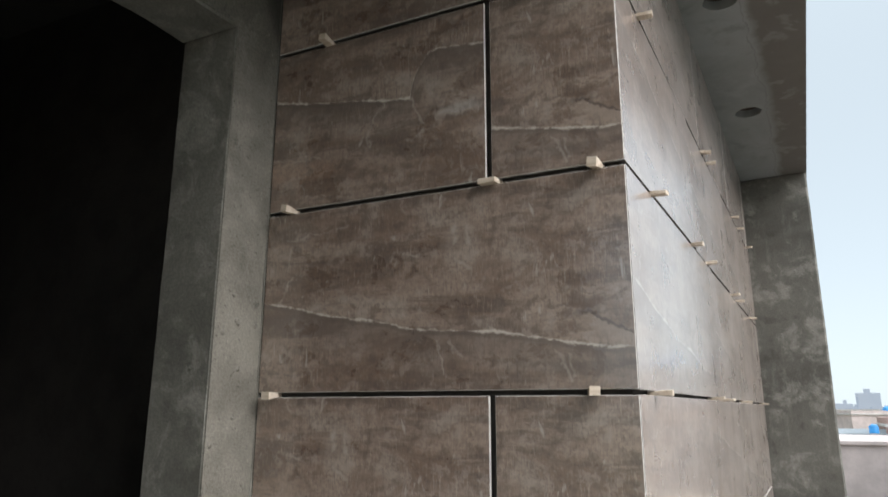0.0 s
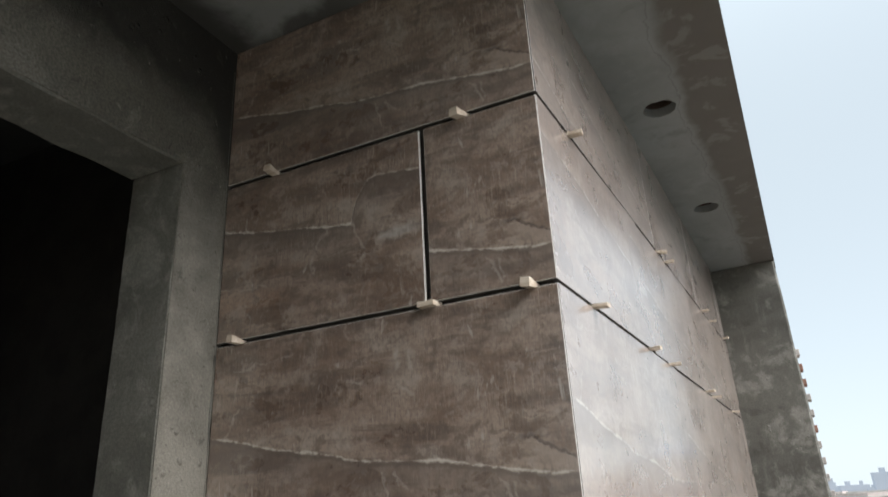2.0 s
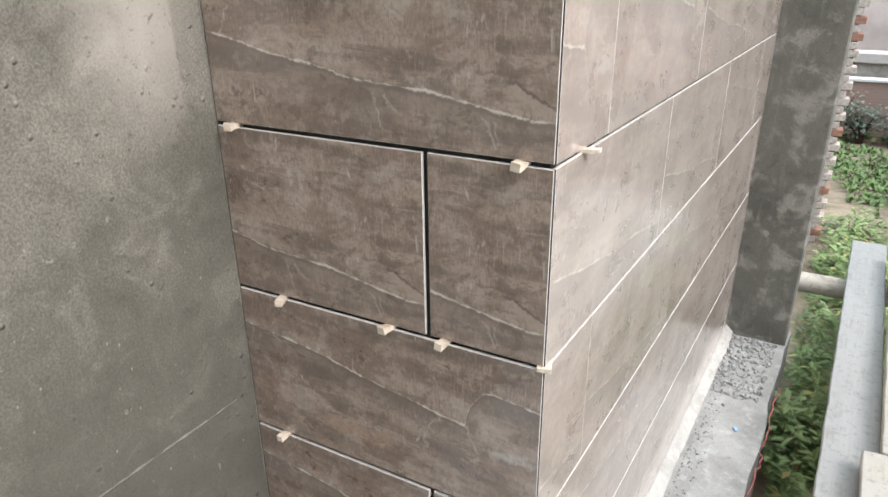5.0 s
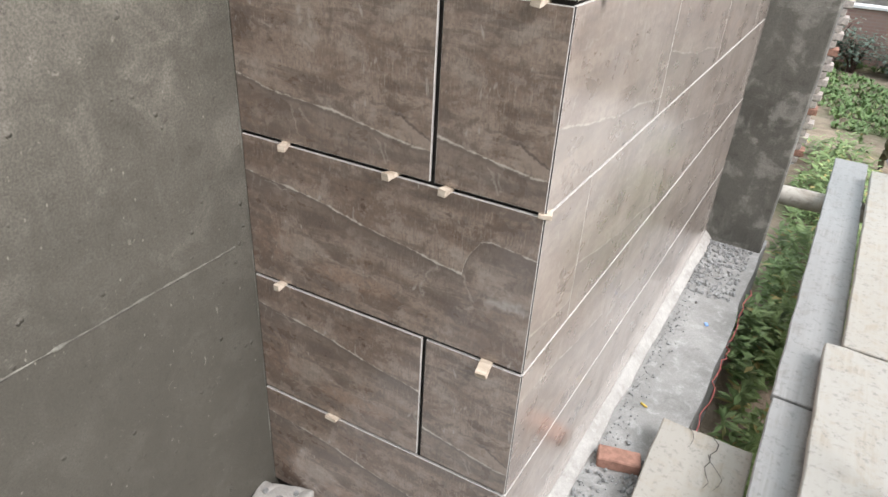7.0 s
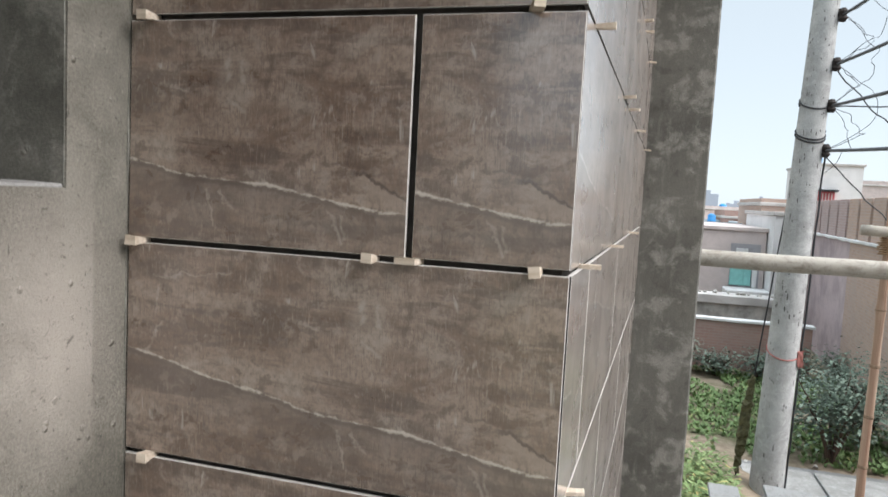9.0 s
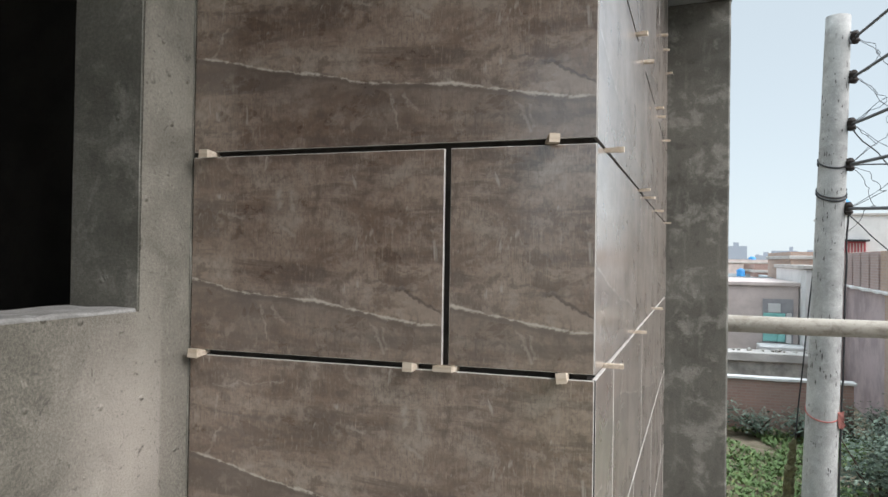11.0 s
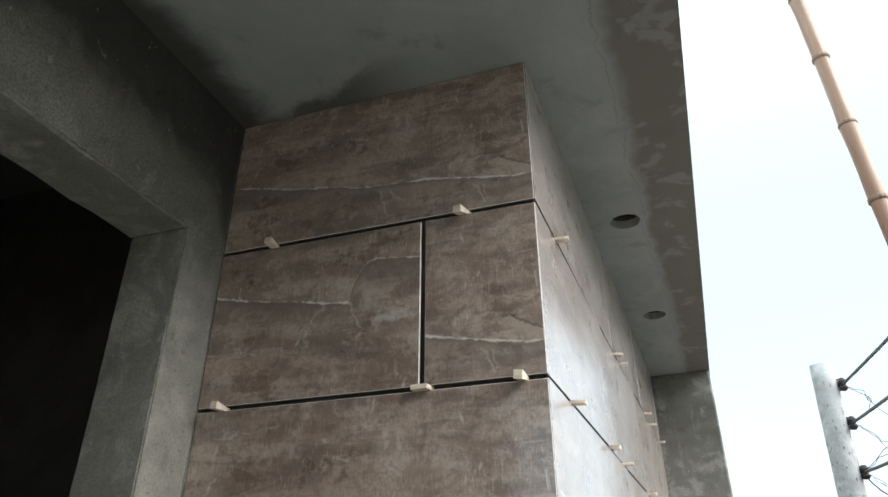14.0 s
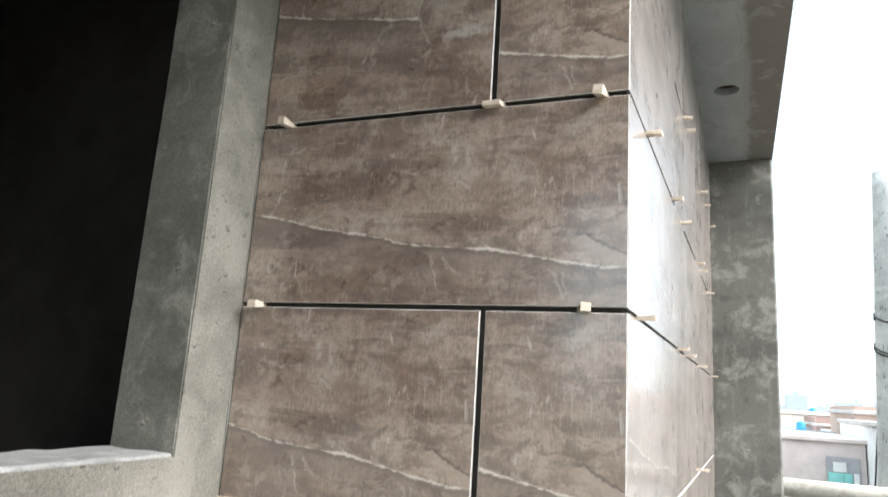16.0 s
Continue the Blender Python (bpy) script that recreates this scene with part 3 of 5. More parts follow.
# the dark room behind the window, its shade put into a near-black colour
ROOM = plain("shade_dark_brick", (0.034, 0.030, 0.026), 0.95, 0.4, 6)
bm = bmesh.new()
add_box(bm, -7.6, -7.45, -5.0, 0.24, FLOOR, CEILING)
add_box(bm, -7.45, LEFT - THICK, 0.09, 0.24, FLOOR, CEILING)
add_box(bm, -7.45, LEFT - THICK, -5.0, -4.85, FLOOR, CEILING)
structure("wall_room", bm, ROOM, "bare walls of the unfinished room, its dark shade in their colour", "wall")
structure("floor_room", box(-7.45, LEFT - THICK, -4.85, 0.09, 1.9, 2.05), ROOM, "bare floor of the unfinished room, its dark shade in the colour", "floor")

# the soffit, with two round holes for lamps
HOLES = ((0.238, 1.33, 0.078), (0.302, 2.71, 0.078))


def side_point(s, out):
    p = SIDE @ Vector((s, -out, 0))
    return p.x, p.y


outline = [(-7.6, -5.0), side_point(-5.2, 0.64), side_point(SIDE_LENGTH + 0.26, 0.482), side_point(SIDE_LENGTH + 0.26, -0.4), (-7.6, 4.0)]
bm = bmesh.new()
edges = []
for loop in [outline] + [[(x + r * math.cos(2 * math.pi * k / 28) * (1 + 0.03 * math.sin(5 * k)), y + r * math.sin(2 * math.pi * k / 28)) for k in range(28)] for x, y, r in HOLES]:
    vs = [bm.verts.new((x, y, CEILING)) for x, y in loop]
    edges += [bm.edges.new((vs[i], vs[(i + 1) % len(vs)])) for i in range(len(vs))]
bmesh.ops.triangle_fill(bm, use_beauty=True, edges=edges, normal=(0, 0, -1))
up = bmesh.ops.extrude_face_region(bm, geom=bm.faces[:])
for v in up["geom"]:
    if isinstance(v, bmesh.types.BMVert):
        v.co.z += 0.05
bmesh.ops.recalc_face_normals(bm, faces=bm.faces[:])
structure("ceiling", bm, SOFFIT, "damp-stained cement soffit, corner shade in its colour, with round lamp holes", "ceiling")
bm = bmesh.new()
vs = [bm.verts.new((x, y, z)) for z in (CEILING + 0.11, CEILING + 0.26) for x, y in outline]
n = len(outline)
bm.faces.new(vs[:n]), bm.faces.new(vs[n:])
for i in range(n):
    bm.faces.new((vs[i], vs[(i + 1) % n], vs[n + (i + 1) % n], vs[n + i]))
bmesh.ops.recalc_face_normals(bm, faces=bm.faces[:])
structure("roof_slab", bm, SLAB, "thick cast concrete roof slab", "roof")
bm = bmesh.new()
for a, b in zip(outline, outline[1:] + outline[:1]):
    pa, pb = Vector((*a, 0)), Vector((*b, 0))
    inward = (Vector((-1, 1, 0)) - (pa + pb) / 2).normalized() * 0.03
    quad = [pa, pb, pb + inward, pa + inward]
    lo, hi = [bm.verts.new(p + Vector((0, 0, CEILING + 0.05))) for p in quad], [bm.verts.new(p + Vector((0, 0, CEILING + 0.11))) for p in quad]
    for i in range(4):
        bm.faces.new((lo[i], lo[(i + 1) % 4], hi[(i + 1) % 4], hi[i]))
structure("trim", bm, SLAB, "edge of the concrete roof slab", "trim")
for x, y, r in HOLES:
    lamp_hole = thing("junction_box", pose(x, y, CEILING + 0.02), "empty round junction box in the soffit", "junction box", "lamp holes")
    ring = bmesh.new()
    for k in range(20):
        a0, a1 = 2 * math.pi * k / 20, 2 * math.pi * (k + 1) / 20
        q = [ring.verts.new((rr * math.cos(a), rr * math.sin(a), zz)) for rr, a, zz in ((r * 1.02, a0, 0), (r * 1.02, a1, 0), (r * 1.02, a1, 0.085), (r * 1.02, a0, 0.085))]
        ring.faces.new(q)
    part("rim", ring, IRON, lamp_hole)
    part("lid", box(-r, r, -r, r, 0.075, 0.088), BED, lamp_hole)
    part("bracket", box(-r * 0.9, r * 0.5, -0.012, 0.014, 0.03, 0.05, bevel=0.003), GRAVEL, lamp_hole, "grey mortar-smeared bracket")

# pilaster at the far end of the long face
bm = box(SIDE_LENGTH, SIDE_LENGTH + 0.25, -0.478, 0.20, FLOOR - 0.9, CEILING, bevel=0.012)
cut_up(bm, [(2, [0.3 * i for i in range(0, 19)]), (1, [-0.3, -0.15, 0.0])])
structure("pilaster", roughen(bm, 0.006, 2.3), PILASTER, "stained cement-plastered pilaster with pale lime bloom", "pilaster", SIDE)

# the plinth ledge along the building and the porch floor
bm = bmesh.new()
vs = [(LEFT, -5.0), side_point(-5.0, 0.49)] + [side_point(-4.6 + 0.3 * i, 0.49 + 0.012 * math.sin(2.1 * i) + 0.01 * math.sin(5.3 * i)) for i in range(31)] + [side_point(SIDE_LENGTH + 0.3, 0.49), side_point(SIDE_LENGTH + 0.3, -0.2), (LEFT, 0.3)]
top = [bm.verts.new((x, y, FLOOR)) for x, y in vs]
low = [bm.verts.new((x, y, GROUND - 0.2)) for x, y in vs]
bm.faces.new(top), bm.faces.new(low[::-1])
for i in range(len(vs)):
    j = (i + 1) % len(vs)
    bm.faces.new((top[i], low[i], low[j], top[j]))
bmesh.ops.recalc_face_normals(bm, faces=bm.faces[:])
structure("floor", bm, SLAB, "dusty grey concrete plinth and porch floor", "floor")

# sloped mortar fillet under the tiles of the long face
bm = bmesh.new()
prev = None
for i in range(70):
    s = 0.0 + i * SIDE_LENGTH / 69
    w = 0.066 + 0.02 * noise.noise(Vector((s * 3, 0, 0))) + 0.008 * noise.noise(Vector((s * 17, 3, 0)))
    h = 0.012 * noise.noise(Vector((s * 9, 7, 0)))
    prof = [(0.02, -0.002), (-0.006, -0.004), (-w * 0.6, -0.035 + h), (-w, FLOOR + 0.02 + h), (-w - 0.004, FLOOR - 0.01)]
    row = [bm.verts.new((s, y, z)) for y, z in prof]
    if prev:
        for k in range(len(prof) - 1):
            bm.faces.new((prev[k], row[k], row[k + 1], prev[k + 1]))
    prev = row
bmesh.ops.recalc_face_normals(bm, faces=bm.faces[:])
structure("baseboard", bm, MORTAR, "pale sloped mortar fillet under the tiled wall", "skirting", SIDE)

# a thin ragged bead of plaster where the wall meets the tiles
bm = bmesh.new()
add_tube(bm, [(LEFT + 0.001, -0.003 - 0.003 * noise.noise(Vector((0, 0, 6 * z))), z) for z in [0.05 * i for i in range(0, 108)]], [max(0.0008, 0.006 * noise.noise(Vector((3, 1, 4.1 * 0.05 * i))) + 0.001) for i in range(0, 108)], 6)
structure("trim", bm, REVEAL, "ragged grey mortar bead in the inner corner", "trim")
# the day joint that runs along the plastered wall
def joint_height(y):
    return 1.385 + 0.010 * noise.noise(Vector((0, 2.2 * y, 0))) + 0.002 * noise.noise(Vector((0, 30 * y, 0)))


RUN = [-4.9 + 0.0101 * i for i in range(477)]
bm = bmesh.new()
add_tube(bm, [(LEFT, y, joint_height(y) - 0.006) for y in RUN], [max(0.0004, 0.0014 + 0.004 * noise.noise(Vector((3, 9 * y, 0)))) for y in RUN], 6)
structure("trim", bm, BED, "dark groove under the day joint in the plaster", "trim")
bm = bmesh.new()
add_tube(bm, [(LEFT, y, joint_height(y)) for y in RUN], [max(0.0008, 0.0030 + 0.009 * noise.noise(Vector((0, 16 * y, 5)))) for y in RUN], 6)
structure("trim", bm, REVEAL, "raised ragged day joint in the plaster", "trim")


# crumbs of sand and mortar that stand out of the raw plaster
rnd = random.Random(41)
bm = bmesh.new()
for i in range(900):
    y, z, k = -0.02 - 1.9 * rnd.random() ** 1.2, 0.1 + 3.0 * rnd.random(), 0.0012 + 0.0024 * rnd.random() ** 3
    start = len(bm.verts)
    bmesh.ops.create_icosphere(bm, subdivisions=1, radius=k, matrix=Matrix.Translation((LEFT, y, z)) @ Matrix.Diagonal((1.0, 1.0 + rnd.random(), 1.0 + rnd.random(), 1)))
tagged(part("plaster_crumbs", bm, PLASTER), "sandy crumbs standing out of the raw plaster", "plaster crumbs", "", "stuff")

# ---- ground and distance ----
ticks = sorted({round(s * v, 2) for s in (-1, 1) for v in [0.5 * i for i in range(0, 50)] + [25 + 4 * i for i in range(10)] + [80, 130, 220, 400, 800, 1600, 3000]})
verts, faces = [], []
for y in ticks:
    for x in ticks:
        bump = 0.0
        if abs(x) < 30 and abs(y) < 30:
            bump = 0.09 * noise.noise(Vector((x * 0.5, y * 0.5, 0))) + 0.05 * noise.noise(Vector((x * 1.6, y * 1.6, 3)))
            bump += 0.38 * math.exp(-((x - 1.15) ** 2 + ((y - 8.9) * 0.7) ** 2) / 1.1)
        verts.append((x, y, GROUND + bump))
k = len(ticks)
for j in range(k - 1):
    for i in range(k - 1):
        faces.append((j * k + i, j * k + i + 1, (j + 1) * k + i + 1, (j + 1) * k + i))
me = bpy.data.meshes.new("ground")
me.from_pydata(verts, [], faces)
g = Graph("sandy_earth")
w = g.place("World")
n1, n2, n3 = g.noise(w, 0.45, 5, 0.6, 0.4), g.noise(w, 3.0, 5, 0.65), g.noise(w, 28, 4, 0.7)
c = g.mix(g.step(n2, 0.35, 0.65), (0.30, 0.24, 0.175), (0.20, 0.155, 0.11))
c = g.mix(g.step(n1, 0.46, 0.60, 0, 0.8), c, (0.075, 0.095, 0.035))
c = g.mix(g.step(n3, 0.55, 0.75, 0, 0.4), c, (0.38, 0.32, 0.25))
me.materials.append(g.done(c, 0.95, g.math("ADD", n2, n3), 0.5, 0.03, spec=0.2))
tagged(new("ground", me), "sandy earth with weeds and rubble", "ground", "", "structure")


# ---- things at the wall ----
def wedge_mesh(length, width, back, front, skew, seed):
    """A small split-off piece of pine that tapers into the joint; its outer end is torn."""
    bm = bmesh.new()
    rows = []
    for i in range(5):
        f = i / 4
        y = 0.020 - f * (0.020 + length)
        h = back + (front - back) * max(0.0, (f - 0.25) / 0.75)
        w = width * (1 - 0.12 * f)
        ring = []
        for sx, sz in ((-1, -1), (1, -1), (1, 1), (-1, 1)):
            p = Vector((sx * w / 2 + skew * f, y, sz * h / 2))
            if i == 4:
                p.y += 0.006 * noise.noise(Vector((seed, sx * 3, sz * 5)))
            if i > 1:
                p += 0.0012 * noise.noise_vector(p * 90 + Vector((seed, 0, 0)))
            ring.append(bm.verts.new(p))
        rows.append(ring)
    for a, b in zip(rows, rows[1:]):
        for k in range(4):
            bm.faces.new((a[k], a[(k + 1) % 4], b[(k + 1) % 4], b[k]))
    bm.faces.new(rows[0][::-1]), bm.faces.new(rows[-1])
    bmesh.ops.recalc_face_normals(bm, faces=bm.faces[:])
    me = bpy.data.meshes.new("wooden_wedge")
    bm.to_mesh(me)
    bm.free()
    me.materials.append(WEDGE)
    return me


rnd = random.Random(3)
WEDGES = [wedge_mesh(0.036 + 0.006 * (i % 3), 0.030 + 0.004 * (i % 2), 0.0125, 0.027 - 0.002 * (i % 3), 0.008 * (i % 3 - 1), 3.7 * i) for i in range(5)]
FLAT = [wedge_mesh(0.022, 0.060, 0.0125, 0.015, 0.012 * (i - 0.5), 9 + i) for i in range(2)]
SLIM = [wedge_mesh(0.046, 0.028, 0.0105, 0.015 - 0.002 * i, 0.006 * (i - 1), 20 + i) for i in range(3)]


def put_wedge(mesh, m, label, group):
    ob = new("wooden_wedge", mesh)
    ob.matrix_world = m
    tagged(ob, label, "wedge", group)


FRONT_WEDGES = {1: (-0.988, -0.247), 2: (-1.106, -0.076), 3: (-1.143, -0.119), 4: (-1.164, -0.488, -0.079), 5: (-1.121, -0.093), 6: (-0.997, -0.539, -0.334), 7: (-1.058,)}
for row, places in FRONT_WEDGES.items():
    for k, x in enumerate(places):
        put_wedge(WEDGES[(row * 2 + k) % 5], pose(x, 0, JOINTS[row], rnd.uniform(-5, 5), rnd.uniform(-7, 7), rnd.uniform(-14, 14)), "pale split pine wedge stuck in an open tile joint", "wedges in the front joints")
for row, x in ((2, -0.389), (4, -0.389), (8, -0.822)):
    put_wedge(FLAT[row % 2], pose(x, 0, JOINTS[row], 0, 0, rnd.uniform(-6, 6)), "broad flat pine shim in an open tile joint", "wedges in the front joints")
put_wedge(wedge_mesh(0.058, 0.046, 0.0125, 0.034, 0.0, 51), pose(-0.138, 0, JOINTS[7], 28, 0, 3), "large pale pine wedge drooping from a low tile joint", "wedges in the front joints")
SIDE_WEDGES = {1: (0.30, 1.65, 1.83, 2.98, 3.31, 3.96), 2: (0.32, 1.07, 1.47, 2.47, 2.72, 3.61), 3: (0.175, 1.30, 1.66, 2.55, 3.95), 4: (0.22, 1.17, 2.62), 5: (0.20,)}
for row, places in SIDE_WEDGES.items():
    for k, s in enumerate(places):
        put_wedge(SLIM[(row + k) % 3], SIDE @ pose(s, 0, JOINTS[row], rnd.uniform(-4, 4), rnd.uniform(-5, 5), rnd.uniform(-10, 10)), "slim pine wedge sticking out of a tile joint", "wedges in the side joints")
put_wedge(FLAT[0], SIDE @ pose(0.02, 0.01, JOINTS[6], 0, 0, 20), "broad flat pine shim in an open tile joint", "wedges in the side joints")


def rock(size, seed, flat=0.7, mat=GRAVEL):
    bm = bmesh.new()
    bmesh.ops.create_icosphere(bm, subdivisions=1, radius=1)
    for v in bm.verts:
        v.co *= 0.75 + 0.5 * noise.noise(v.co * 1.3 + Vector((seed, seed * 2, 0)))
        v.co = Vector((v.co.x, v.co.y * 0.8, v.co.z * flat)) * size
    return bm


# lump of old mortar in the inner corner, in two slabs
chunk = thing("mortar_lump", pose(-1.06, -0.10, FLOOR, 0, 0, 22), "broken lump of pale mortar with round pits on the floor", "rubble")
for z0, z1, x0, x1, y0, y1, s in ((0.0, 0.055, -0.10, 0.16, -0.09, 0.05, 1.0), (0.045, 0.125, -0.16, 0.13, -0.05, 0.075, 2.0)):
    bm = box(x0, x1, y0, y1, z0, z1, bevel=0.008)
    cut_up(bm, [(0, [x0 + (x1 - x0) * k / 8 for k in range(1, 8)]), (1, [y0 + (y1 - y0) * k / 4 for k in range(1, 4)]), (2, [(z0 + z1) / 2])])
    part("slab", roughen(bm, 0.014, 22, s), MORTAR, chunk)
for x, y, r in ((-0.10, 0.02, 0.016), (-0.02, -0.015, 0.02), (0.05, 0.03, 0.014), (0.09, -0.02, 0.012)):
    bm = bmesh.new()
    bmesh.ops.create_cone(bm, segments=12, radius1=r, radius2=r * 0.9, depth=0.008, cap_ends=True)
    bmesh.ops.translate(bm, verts=bm.verts[:], vec=(x, y, 0.127))
    part("pit", roughen(bm, 0.002, 60, x), GRAVEL, chunk, "dark gritty pit")

# rubble on the plinth
def scatter(name, count, region, size, material, label, category, z=FLOOR, seed=1):
    r = random.Random(seed)
    bm = bmesh.new()
    for i in range(count):
        x, y = region(r)
        s = size * (0.35 + 1.1 * r.random() ** 2)
        start = len(bm.verts)
        bmesh.ops.create_icosphere(bm, subdivisions=1, radius=s, matrix=Matrix.Translation((x, y, z + 0.35 * s)) @ Euler((r.random() * 6, r.random() * 6, r.random() * 6)).to_matrix().to_4x4() @ Matrix.Diagonal((1, 0.75, 0.6, 1)))
        bm.verts.ensure_lookup_table()
        for v in bm.verts[start:]:
            v.co += 0.3 * s * noise.noise_vector(v.co * (1.1 / s))
    return tagged(part(name, bm, material), label, category, "", "stuff")


scatter("gravel", 520, lambda r: side_point(4.1 - 0.95 * r.random() ** 1.6, 0.06 + 0.36 * r.random()), 0.018, GRAVEL, "grey crushed stone heaped against the pilaster", "gravel", seed=4)
scatter("grit", 420, lambda r: side_point(1.0 + 2.6 * r.random(), 0.09 + 0.12 * r.random() ** 2), 0.008, GRAVEL, "grey grit along the foot of the tiled wall", "gravel", seed=5)
scatter("rubble", 420, lambda r: side_point(0.2 + 0.95 * r.random(), 0.08 + 0.34 * r.random()), 0.014, GRAVEL, "fine grey rubble on the plinth", "gravel", seed=6)
scatter("debris", 260, lambda r: (-1.17 + 0.75 * r.random() ** 1.5, -0.5 + 0.44 * r.random()), 0.013, EARTH, "earthy building rubble on the porch floor", "debris", seed=7)
for k, (s, o, size) in enumerate(((1.18, 0.32, 0.035), (1.28, 0.22, 0.028), (1.05, 0.36, 0.03), (0.62, 0.2, 0.026), (2.35, 0.16, 0.02), (3.2, 0.3, 0.03), (3.0, 0.2, 0.022))):
    ob = part("stone", rock(size, 2.3 * k), GRAVEL)
    ob.matrix_world = SIDE @ pose(s, -o, FLOOR + 0.4 * size, 0, 0, 40 * k)
    tagged(ob, "loose grey broken stone on the plinth", "stone", "stones on the plinth")
brick = tagged(part("brick", roughen(cut_up(box(-0.115, 0.115, -0.055, 0.055, 0, 0.072, bevel=0.006), [(0, [-0.05, 0.03])]), 0.004, 20), [BRICK]), "dusty fired brick lying under a plank", "brick")
brick.matrix_world = pose(0.265, 1.085, FLOOR, 0, 0, 14)
stub = tagged(part("cigarette_end", tube([(-0.022, 0, 0), (-0.004, 0, 0.001), (0.012, 0, 0), (0.024, 0.001, 0)], [0.0065, 0.007, 0.007, 0.006], 10), plain("yellow_paper", (0.72, 0.52, 0.10), 0.7, 0.2, 60), smooth=True), "yellow paper stub on the dusty plinth", "stub")
stub.matrix_world = pose(0.271, 1.631, FLOOR + 0.008, 0, 0, -25)
scrap = tagged(part("foil_scrap", roughen(cut_up(box(-0.02, 0.02, -0.012, 0.012, 0, 0.004), [(0, [-0.01, 0, 0.01])]), 0.006, 70), plain("blue_foil", (0.25, 0.42, 0.75), 0.4, 0.2, 60)), "crumpled pale blue scrap of foil", "litter")
scrap.matrix_world = SIDE @ pose(2.75, -0.33, FLOOR + 0.005, 0, 0, 30)

# red twine along the plinth edge
r = random.Random(11)
pts = []
for i in range(46):
    s = 0.55 + i * 0.066
    pts.append(SIDE @ Vector((s, -(0.508 + 0.012 * math.sin(i * 0.9) + 0.022 * r.random()), FLOOR - 0.02 - 0.07 * abs(math.sin(0.21 * i + 0.4)) + 0.03 * r.random())))
tagged(part("red_twine", tube(pts, 0.0045, 6), ROPE_RED, smooth=True), "frayed red twine trailing along the plinth edge", "twine")
pts = [SIDE @ Vector((0.42 + 0.05 * i, -(0.30 + 0.03 * math.sin(1.4 * i) + 0.012 * i), FLOOR + 0.012 + 0.01 * abs(math.sin(2 * i)))) for i in range(9)]
tagged(part("red_twine", tube(pts, 0.0045, 6), ROPE_RED, smooth=True), "short loose end of red twine in the rubble", "twine")


# ---- scaffolding ----
def plank(name, length, width, thick, m, material, label, seed, cracks=()):
    """A sawn scaffold board with uneven ends and worn edges; x runs along it."""
    bm = box(0, length, -width / 2, width / 2, -thick, 0, bevel=0.006)
    nx = max(6, int(length / 0.14))
    cut_up(bm, [(0, [length * i / nx for i in range(1, nx)]), (1, [-width / 4, 0, width / 4])])
    for v in bm.verts:
        f = Vector((v.co.x * 2.3, v.co.y * 7, seed))
        v.co.z += 0.006 * noise.noise(f)
        if abs(v.co.y) > width * 0.4:
            v.co.y += 0.008 * noise.noise(Vector((v.co.x * 5, seed, v.co.y)))
        if v.co.x < 0.01 or v.co.x > length - 0.01:
            v.co.x += 0.02 * noise.noise(Vector((seed, v.co.y * 14, 1)))
    ob = thing(name, m, label, "plank", "scaffold planks")
    part("board", bm, material, ob)
    for k, pts in enumerate(cracks):
        c = bmesh.new()
        for (x0, y0, w0), (x1, y1, w1) in zip(pts, pts[1:]):
            c.faces.new([c.verts.new(p) for p in ((x0, y0 - w0, 0.007), (x1, y1 - w1, 0.007), (x1, y1 + w1, 0.007), (x0, y0 + w0, 0.007))])
        part("crack", c, BED, ob, "dark split along the grain")
    return ob


def along(s, out, z, turn=0.0, roll=0.0):
    return SIDE @ pose(s, -out, z, roll, 0, turn)


CRACKS = [[(0.006 + 0.05 * i, 0.03 + 0.03 * math.sin(1.3 * i) + 0.012 * i, 0.0035 - 0.0003 * i) for i in range(9)], [(0.006 + 0.04 * i, -0.095 + 0.02 * math.sin(i) + 0.01 * i, 0.0028 - 0.0005 * i) for i in range(5)], [(0.16 + 0.05 * i, 0.035 + 0.015 * math.sin(2 * i) + 0.006 * i, 0.003 - 0.0004 * i) for i in range(6)]]
plank("scaffold_plank", 3.2, 0.49, 0.045, pose(0.652, 1.445, 0.045, 0, 0, -91.0), PLANK_WHITE, "short wide lime-caked plank with split end", 1.0, CRACKS)
plank("scaffold_plank", 4.35, 0.30, 0.05, along(1.72, 0.975, 0.29), PLANK_GREY, "long cement-grey scaffold plank", 2.0)
plank("scaffold_plank", 4.6, 0.30, 0.05, along(-2.9, 0.985, 0.285), PLANK_GREY, "long cement-grey scaffold plank", 3.0)
plank("scaffold_plank", 5.0, 0.46, 0.05, along(1.25, 1.62, 0.292), PLANK_GREY, "long cement-grey scaffold plank", 3.5)
plank("scaffold_plank", 3.3, 0.44, 0.06, along(2.27, 1.33, 0.40, -0.6), PLANK_WHITE, "thick lime-caked plank stacked on grey planks", 4.0)
plank("scaffold_plank", 4.6, 0.44, 0.06, along(-2.37, 1.27, 0.41, 0.4), PLANK_WHITE, "thick lime-caked plank stacked on grey planks", 5.0)


